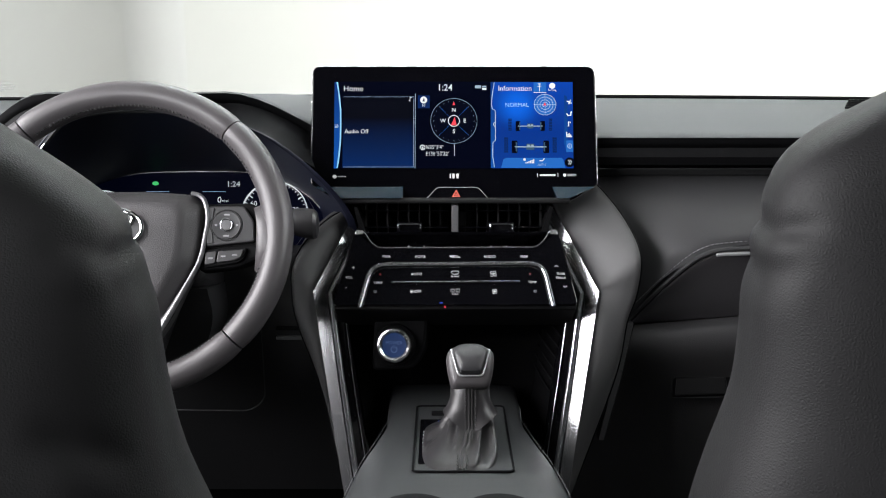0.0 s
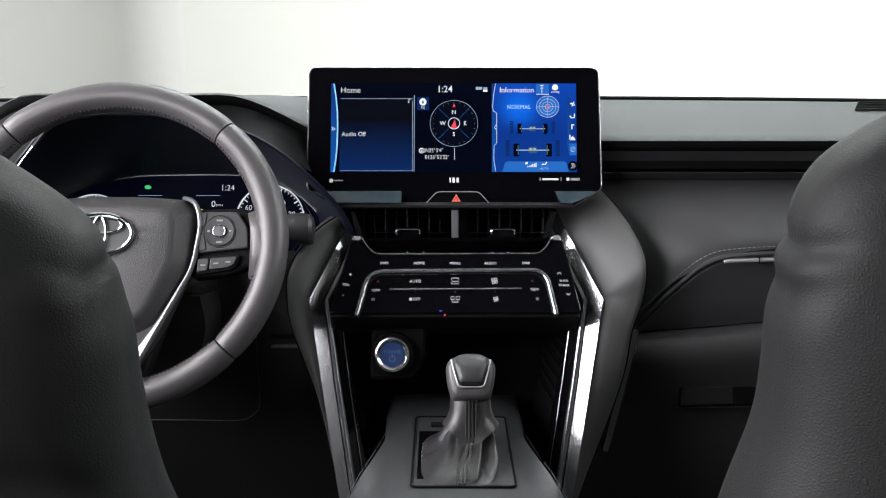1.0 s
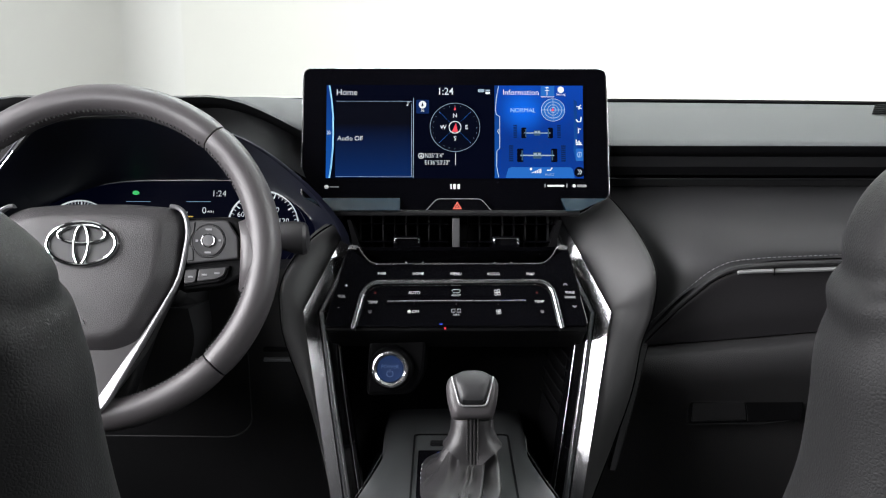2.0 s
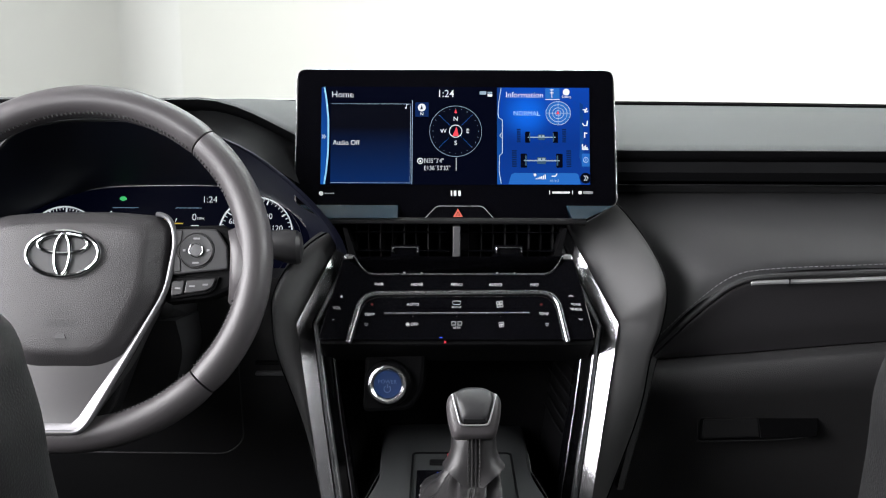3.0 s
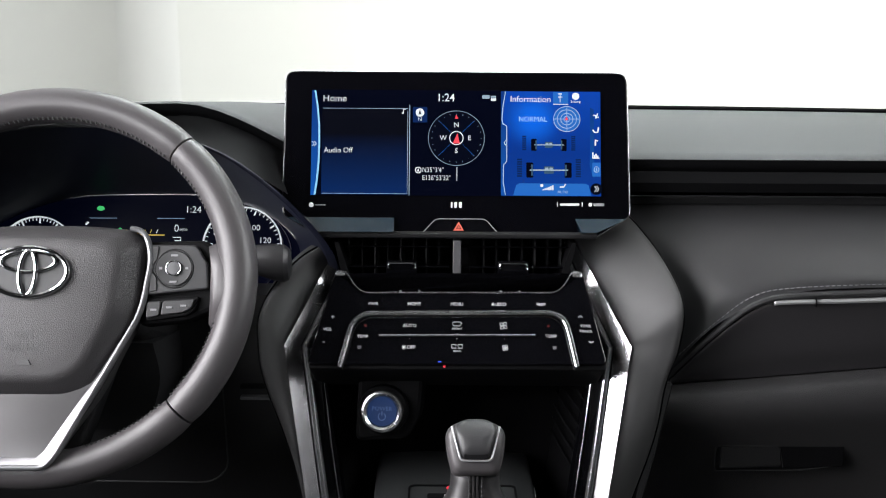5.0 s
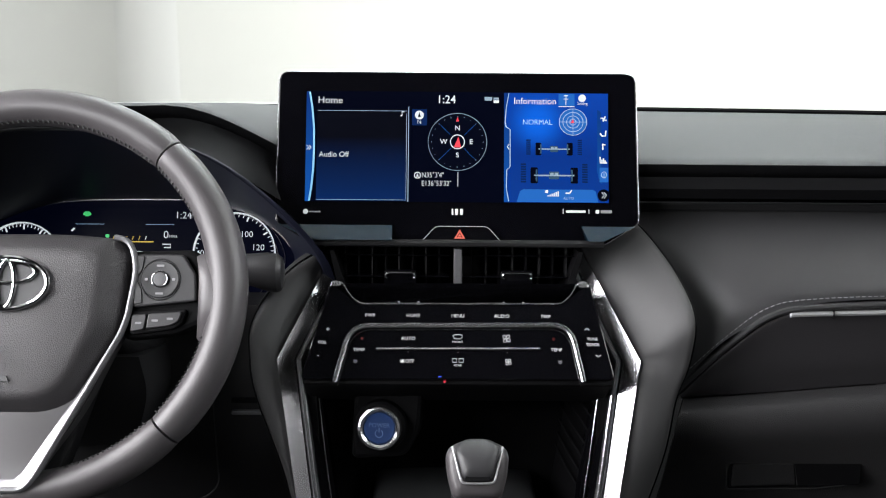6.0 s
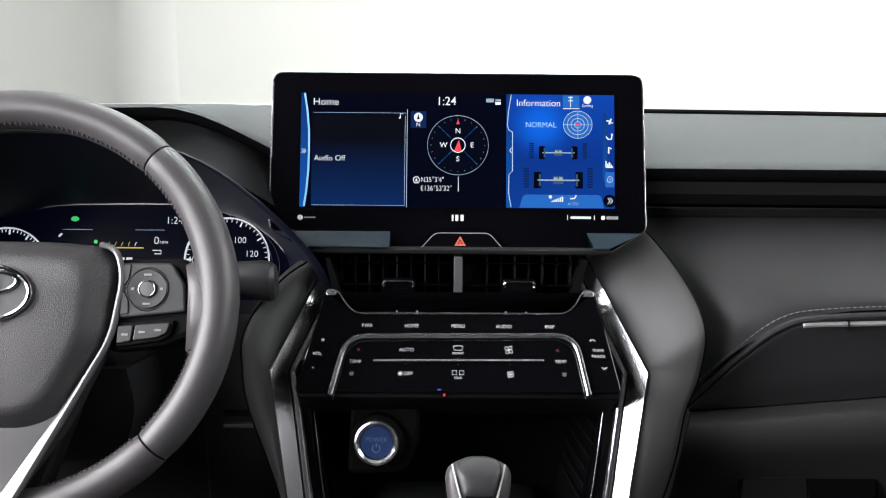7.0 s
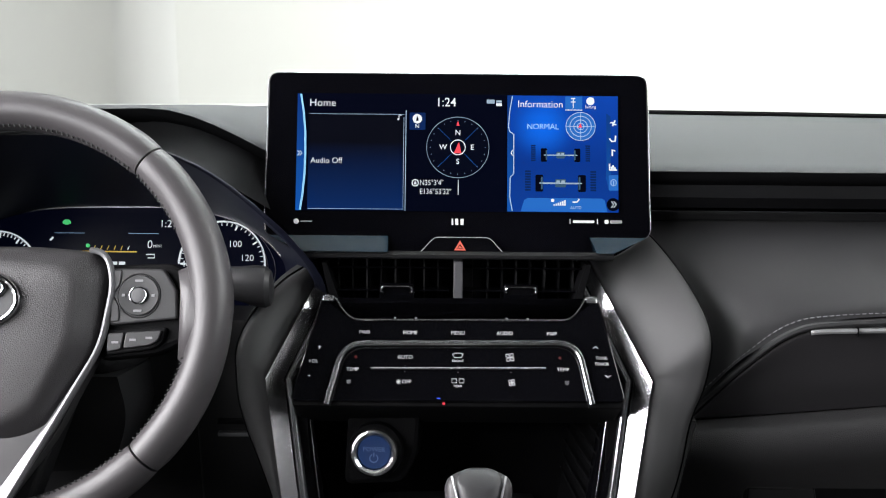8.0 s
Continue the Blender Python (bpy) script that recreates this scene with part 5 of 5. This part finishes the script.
part("bracket", plate(rounded([(-0.026, -0.030), (0.022, -0.026), (0.033, -0.005), (0.0355, 0.030), (-0.024, 0.032)], 0.008), 0.012, 0.05, 0.004), BLACK, power)
part("ring", lathe([(0.0186, 0.004), (0.0187, -0.003), (0.0178, -0.0055), (0.0160, -0.0062), (0.0140, -0.0045), (0.0136, -0.001), (0.0136, 0.003)], 48), SATIN, power, "satin chrome ring")
cap = part("cap", lathe([(0.0135, 0.003), (0.0135, -0.0025), (0.0128, -0.0036), (0.006, -0.0030), (0.0058, -0.0030)], 40), BLUE_CAP, power, "blue cap")
# Button print, brightened by a weak glow of its own.
PRINT = mat("glowing_button_print", (0.10, 0.16, 0.32), 0.5, emit=(0.3, 0.4, 0.7), power=0.12)
word("POWER", 0, 0.0024, 0.0052, -0.0044, PRINT, cap)
part("power_symbol", wire2(oval(0, -0.0045, 0.0032, 0.0032, 20, 120, 420), -0.0042, 0.00035), PRINT, cap)
part("power_symbol", wire2([(0, -0.0035), (0, 0.0000)], -0.0042, 0.00035), PRINT, cap)

# ---- centre console and gear selector ----
KC = 0.0135
console = thing("centre_console", "dark grey leather centre console with cup holders", "console")
rows = []
for y, hw, dz in ((1.15, 0.080, -0.012), (1.08, 0.078, -0.004), (1.011, 0.076, 0.0), (0.955, 0.086, 0.0), (0.905, 0.097, 0.0), (0.865, 0.103, 0.0), (0.829, 0.1075, -0.001), (0.78, 0.111, -0.001), (0.70, 0.114, 0.0), (0.55, 0.116, 0.0), (0.45, 0.116, 0.0)):
    sec = [(-1.06, -0.20), (-1.05, -0.06), (-1.03, -0.022), (-0.985, -0.007), (-0.93, -0.001), (-0.6, 0.0005), (-0.25, 0.001), (0.25, 0.001), (0.6, 0.0005), (0.93, -0.001), (0.985, -0.007), (1.03, -0.022), (1.05, -0.06), (1.06, -0.20)]
    rows.append([Vector((KC + hw * a, y, 0.44 + dz + b)) for a, b in sec])
fine = [[p for p in catmull(list(c), 50)] for c in zip(*rows)]
bm, v = grid_bm([[fine[i][j] for i in range(14)] for j in range(50)])
part("deck", bm, DECK_LEATHER, console, smooth=70)
for sx in (-1, 1):
    stitches([Vector((KC + sx * hw * 0.985, y, 0.4375)) for y, hw in ((1.05, 0.0775), (1.011, 0.076), (0.955, 0.086), (0.905, 0.097), (0.865, 0.103), (0.829, 0.1075), (0.78, 0.111))], 0.0022, 0.0014, 0.0002, THREAD, console, label="fine grey stitching")
for u in (-0.026, 0.052):
    c = part("cup_holder", lathe([(0.036, 0.0), (0.036, -0.003), (0.0335, -0.0035), (0.0325, 0.0), (0.030, 0.002)], 40), BLACK, console, "black cup holder rim")
    c.matrix_local = pose(u, 0.788, 0.4405, 90, 0, 0) @ pose(0, 0, 0)
# Black sheet laid over the deck in place of the cubby's shade.
part("cubby_shade", plate(rounded([(KC - 0.088, -1.16), (KC + 0.088, -1.16), (KC + 0.088, -1.047), (KC - 0.088, -1.047)], 0.006), 0.0, 0.003), BLACK, console, "black sheet standing for the shade in the cubby").matrix_local = pose(0, 0, 0.443, -90, 0, 0) @ pose(0, 0, 0)
PLATE = pose(0.020, 0.954, 0.4420, -90, 0, 0)
plate_part = part("shift_plate", plate(rounded(box2(-0.050, -0.087, 0.050, 0.087), 0.006), 0.0, 0.006, 0.001), DECK_LEATHER, console, "grey leather shift surround")
plate_part.matrix_local = PLATE
e = part("plate_edge", wire2(rounded(box2(-0.050, -0.087, 0.050, 0.087), 0.006), -0.0002, 0.0010, True), BLACK, plate_part, "dark recessed joint")
e = part("gate_window", plate(rounded(box2(-0.045, -0.070, -0.010, 0.045), 0.002), -0.001, 0.002), GLOSS, plate_part, "gloss black gear display")
for k, (text, m2) in enumerate((("P", GLOW_INK), ("R", GLOW_INK), ("N", GLOW_INK), ("D", LIT), ("B", GLOW_INK))):
    word(text, -0.040, 0.010 - 0.010 * k, 0.0055, -0.0014, m2, plate_part)
part("gear_lamp", plate(rounded(box2(-0.0255, 0.0300, -0.0125, 0.0400), 0.001), -0.0014, 0.001), LIT_BLUE, plate_part, "small blue lit gear marker")
part("mode_switch", plate(rounded(box2(-0.033, 0.058, 0.012, 0.068), 0.002), -0.0025, 0.002, 0.001), BLACK, plate_part)
part("print_bar", plate(box2(-0.017, 0.0615, -0.006, 0.0645), -0.0028, 0.0), GLOW_INK, plate_part)
part("red_lamp", plate(oval(-0.012, 0.082, 0.003, 0.0022, 12), -0.0016, 0.001), LIT_RED, plate_part, "small red lamp")

gear = thing("gear_selector", "grey leather gear knob with chrome trim and boot", "gear lever")
CREASES = [(-48, 10, 0.4445, 0.472, 0.62, 0.24), (-128, -25, 0.452, 0.480, 0.22, 0.16), (-100, 18, 0.448, 0.466, 0.12, 0.14), (-15, 6, 0.448, 0.478, 0.26, 0.22), (-172, 14, 0.446, 0.470, 0.24, 0.20), (35, 0, 0.446, 0.47, 0.25, 0.3), (90, 0, 0.446, 0.47, 0.25, 0.3), (140, 0, 0.446, 0.47, 0.25, 0.3)]
secs = [(0.4425, 0.0165, 0.930, 0.0385, 0.062), (0.4475, 0.0185, 0.932, 0.0345, 0.055), (0.456, 0.0240, 0.941, 0.0275, 0.039), (0.464, 0.0265, 0.949, 0.0255, 0.027), (0.4715, 0.0287, 0.953, 0.0220, 0.0225), (0.4785, 0.0288, 0.955, 0.0200, 0.0205), (0.487, 0.0287, 0.956, 0.0205, 0.0212), (0.498, 0.0285, 0.957, 0.0185, 0.0190)]
NB = 160
rows = []
for z, cx, cy, rx, ry in [tuple(Vector(a).lerp(Vector(b), f)) for a, b in zip([Vector(q) for q in secs], [Vector(q) for q in secs[1:]]) for f in (0, 0.25, 0.5, 0.75)] + [secs[-1]]:
    ring = []
    for k in range(NB):
        a = 2 * math.pi * k / NB
        deg = (math.degrees(a) + 180) % 360 - 180
        w = 1.0
        for a0, slant, z0, z1, depth, wide in CREASES:
            f = (z - z0) / (z1 - z0)
            if 0 < f < 1:
                d = abs((deg - a0 - slant * (f - 0.5) + 180) % 360 - 180) / math.degrees(wide)
                w -= depth * math.sin(math.pi * f) ** 0.7 * (max(0.0, 1 - d) ** 1.4 - 0.30 * math.exp(-((d - 1.35) / 0.4) ** 2))
        sq = (abs(math.cos(a)) ** 4.0 + abs(math.sin(a)) ** 4.0) ** (-1 / 4.0)
        sq = 1 + (sq - 1) * max(0.0, min(1.0, (0.462 - z) / 0.014))
        ring.append(Vector((cx + rx * w * sq * math.cos(a), cy + ry * w * sq * math.sin(a), z)))
    rows.append(ring)
bm, v = grid_bm(rows, closed=True)
bm.faces.new(v[-1])
boot = part("boot", bm, BOOT_LEATHER, gear, "folded grey leather boot", smooth=70)
# collar of the boot: a sleeve whose lower edge dips to a point at the front seam and flares into lapels
rows = []
for f, r in ((0.0, 0.0196), (0.06, 0.0208), (0.3, 0.0208), (0.6, 0.0212), (0.85, 0.0228), (1.0, 0.0258), (1.0, 0.0244), (0.85, 0.0212)):
    ring = []
    for k in range(96):
        a = 2 * math.pi * k / 96
        front = max(0.0, -math.sin(a))
        side = abs(math.cos(a))
        low = 0.4715 - 0.0120 * front ** 5 + 0.003 * side
        z = 0.5065 + (low - 0.5065) * f
        q = r + 0.0030 * side ** 2 * max(0.0, f - 0.55) / 0.45 - 0.0012 * front ** 6 * f
        ring.append(Vector((0.0286 + q * math.cos(a), 0.957 - 0.013 * f + q * 1.02 * math.sin(a), z)))
    rows.append(ring)
bm, v = grid_bm(rows, closed=True)
collar = part("collar", bm, BOOT_LEATHER, gear, "stitched grey leather collar", smooth=60)
front = [rows[j][72] + Vector((0, -0.0004, 0)) for j in range(1, 6)]
for dx in (-0.0016, 0.0016):
    part("collar_seam", sweep([p + Vector((dx, 0.0003, 0)) for p in front], circle(0.0012, 6), up=(0, -1, 0)), BOOT_LEATHER, collar)
for dx in (-0.0052, 0.0052):
    stitches([p + Vector((dx, 0.0002, 0)) for p in front], 0.0024, 0.0016, 0.0008, DARK_THREAD, collar, up=(0, -1, 0))
skirt = [(0.0268, 0.9150, 0.4640), (0.0245, 0.9020, 0.4575), (0.0205, 0.8930, 0.4520), (0.0195, 0.8790, 0.4485), (0.0190, 0.8690, 0.4440)]
for dx in (-0.0020, 0.0020):
    part("boot_seam", sweep([Vector(p) + Vector((dx, 0, 0)) for p in catmull(skirt, 16)], circle(0.0014, 6), up=(0, -1, 0)), BOOT_LEATHER, boot)
for dx in (-0.0052, 0.0052):
    stitches([Vector(p) + Vector((dx, 0.0, 0.0004)) for p in catmull(skirt, 16)[9:]], 0.0026, 0.0018, 0.0007, DARK_THREAD, boot, up=(0, -1, 0))
KNOB = lean_plane(0.0285, 0.9385, 0.5285, 30) @ Matrix.Diagonal((1.04, 1.0, 0.98, 1))
kout = rounded([(-0.0185, -0.0245), (0.0185, -0.0245), (0.0232, -0.006), (0.0246, 0.009), (0.0222, 0.0165), (0.0125, 0.0220), (-0.0125, 0.0220), (-0.0222, 0.0165), (-0.0246, 0.009), (-0.0232, -0.006)], 0.006, 5)
rows = []
for f, y in ((0.55, -0.0005), (0.80, 0.0003), (0.93, 0.003), (0.985, 0.008), (1.0, 0.015), (0.99, 0.026), (0.93, 0.036), (0.78, 0.043), (0.5, 0.046)):
    rows.append([Vector((p[0] * f, y, p[1] * f)) for p in kout])
bm, v = grid_bm(rows, closed=True)
bm.faces.new(v[0])
bm.faces.new(v[-1])
knob = part("knob", bm, RIM_LEATHER, gear, "grey leather knob", smooth=80)
knob.matrix_local = KNOB
capo = rounded([(-0.0112, -0.0098), (0.0112, -0.0098), (0.0170, 0.0130), (0.0150, 0.0195), (0.0075, 0.0232), (-0.0075, 0.0232), (-0.0150, 0.0195), (-0.0170, 0.0130)], 0.004, 4)
rows = [[Vector((p[0] * f, y + max(0.0, p[1]) ** 2 * 14 * f, p[1] * f + (1 - f) * 0.004)) for p in capo] for f, y in ((1.0, 0.008), (1.0, -0.0024), (0.96, -0.0040), (0.85, -0.0054), (0.6, -0.0066), (0.3, -0.0070))]
bm, v = grid_bm(rows, closed=True)
bm.faces.new(v[0])
bm.faces.new(v[-1])
part("cap", bm, BUTTON, knob, "smooth dark grey cap", smooth=60)
part("button_slot", plate(rounded(box2(-0.0095, -0.0112, 0.0095, -0.0072), 0.0018), -0.0052, 0.0), BLACK, knob)
part("chrome_u", sweep([(p[0], -0.0028 + max(0.0, p[1]) * 0.28, p[1]) for p in rounded([(-0.0192, 0.0165), (-0.0122, -0.0128), (0.0122, -0.0128), (0.0192, 0.0165)], [0, 0.004, 0.004, 0], 5)], circle(0.0010, 8), up=(0, -1, 0)), SILVER_PAINT, knob, "silver U-shaped trim")
part("neck", sweep([(0.0285, 0.957, 0.497), (0.0285, 0.956, 0.512)], circle(0.0205, 24), up=(0, -1, 0)), BLACK, gear)
part("neck_ring", sweep([(0.0285 + 0.0205 * math.cos(a), 0.957 + 0.0205 * math.sin(a), 0.5070) for a in [2 * math.pi * k / 32 for k in range(32)]], circle(0.0014, 6), closed=True), CHROME, gear, "chrome neck ring")

# ---- front seats ----
FOLDS = {1: [((0.107, 0.760), (0.122, 0.773), (0.143, 0.783), 0.0083, 0.0040), ((0.101, 0.735), (0.117, 0.752), (0.141, 0.770), 0.0067, 0.0053), ((0.113, 0.789), (0.121, 0.797), (0.132, 0.805), 0.0053, 0.0040)],
         -1: [((-0.155, 0.778), (-0.135, 0.771), (-0.111, 0.755), 0.0075, 0.0047), ((-0.137, 0.765), (-0.125, 0.754), (-0.105, 0.733), 0.0067, 0.0060), ((-0.162, 0.706), (-0.146, 0.696), (-0.129, 0.686), 0.0075, 0.0067)]}


def seat(s, label):
    ob = thing("front_seat", label, "seat", pose(s * 0.36, 0.42, 0.0), group="front seats")
    if s > 0:
        hws = (0.268, 0.268, 0.261, 0.254, 0.244, 0.234, 0.230, 0.228, 0.214, 0.171, 0.120, 0.05)
        y0, slope = -0.037, 0.0
    else:
        hws = (0.269, 0.269, 0.264, 0.257, 0.244, 0.237, 0.234, 0.225, 0.187, 0.149, 0.100, 0.05)
        y0, slope = -0.027, -0.05
    zs = (0.20, 0.45, 0.55, 0.62, 0.67, 0.71, 0.75, 0.78, 0.81, 0.835, 0.852, 0.858)
    hds = (0.078, 0.075, 0.072, 0.068, 0.064, 0.06, 0.056, 0.05, 0.044, 0.036, 0.026, 0.012)
    secs = [(z, h, y0 + slope * (z - 0.7), d) for z, h, d in zip(zs, hws, hds)]
    rows = []
    for z, hw, yc, hd in secs:
        ring = []
        for k in range(160):
            a = 2 * math.pi * k / 160
            c, d = math.cos(a), math.sin(a)
            n = 3.2
            q = (abs(c) ** n + abs(d) ** n) ** (-1 / n)
            ring.append(Vector((hw * q * c, yc + hd * q * d, z)))
        rows.append(ring)
    fine = [catmull([r[k] for r in rows], 140) for k in range(160)]
    bm, v = grid_bm([[fine[k][j] for k in range(160)] for j in range(140)], closed=True)
    bm.faces.new(v[-1])
    bm.faces.new(v[0])
    bm.normal_update()
    if sum(q.normal.y for q in bm.verts if q.co.y > 0.0) < 0.0:
        bmesh.ops.reverse_faces(bm, faces=bm.faces[:])
        bm.normal_update()
    for vert in bm.verts:
        p = vert.co.copy()
        if p.y < 0.0:
            wx, wz = p.x + s * 0.36, p.z
            for (x0, z0), (x1, z1), (x2, z2), depth, wide in FOLDS[s]:
                # a curved fold from its first point over its middle to its end
                f = (wx - x0) / (x2 - x0)
                fm = (x1 - x0) / (x2 - x0)
                if 0.05 < f < 1.15:
                    zc = z0 + (z2 - z0) * f + (z1 - z0 - (z2 - z0) * fm) * f * (1 - f) / (fm * (1 - fm))
                    dz = (wz - zc) / math.hypot(1, (z2 - z0) / (x2 - x0))
                    end = max(0.0, min(1.0, (f - 0.05) / 0.3, (1.15 - f) / 0.3))
                    vert.co -= vert.normal * 0.34 * depth * end * (math.exp(-(dz / wide) ** 2) - 0.55 * math.exp(-((dz + 2.1 * wide) / (1.6 * wide)) ** 2))
        vert.co.y += 0.006 * noise.noise(Vector((p.x * 9 + s, p.z * 7, 0.3)))
        vert.co.x += 0.004 * noise.noise(Vector((p.z * 14, p.y * 8, s * 3.0)))
    back = part("backrest", bm, SEAT_CLOTH, ob, smooth=80)

    part("cushion", box(-0.25, 0.03, 0.12, 0.25, 0.40, 0.27, 0.05, 5), SEAT_CLOTH, ob)
    part("base", box(-0.20, 0.0, -0.02, 0.20, 0.36, 0.13, 0.01), BLACK, ob)
    return ob


seat(1, "black leather front passenger seat back with stitched seams")
seat(-1, "black leather driver seat back with stitched seams")
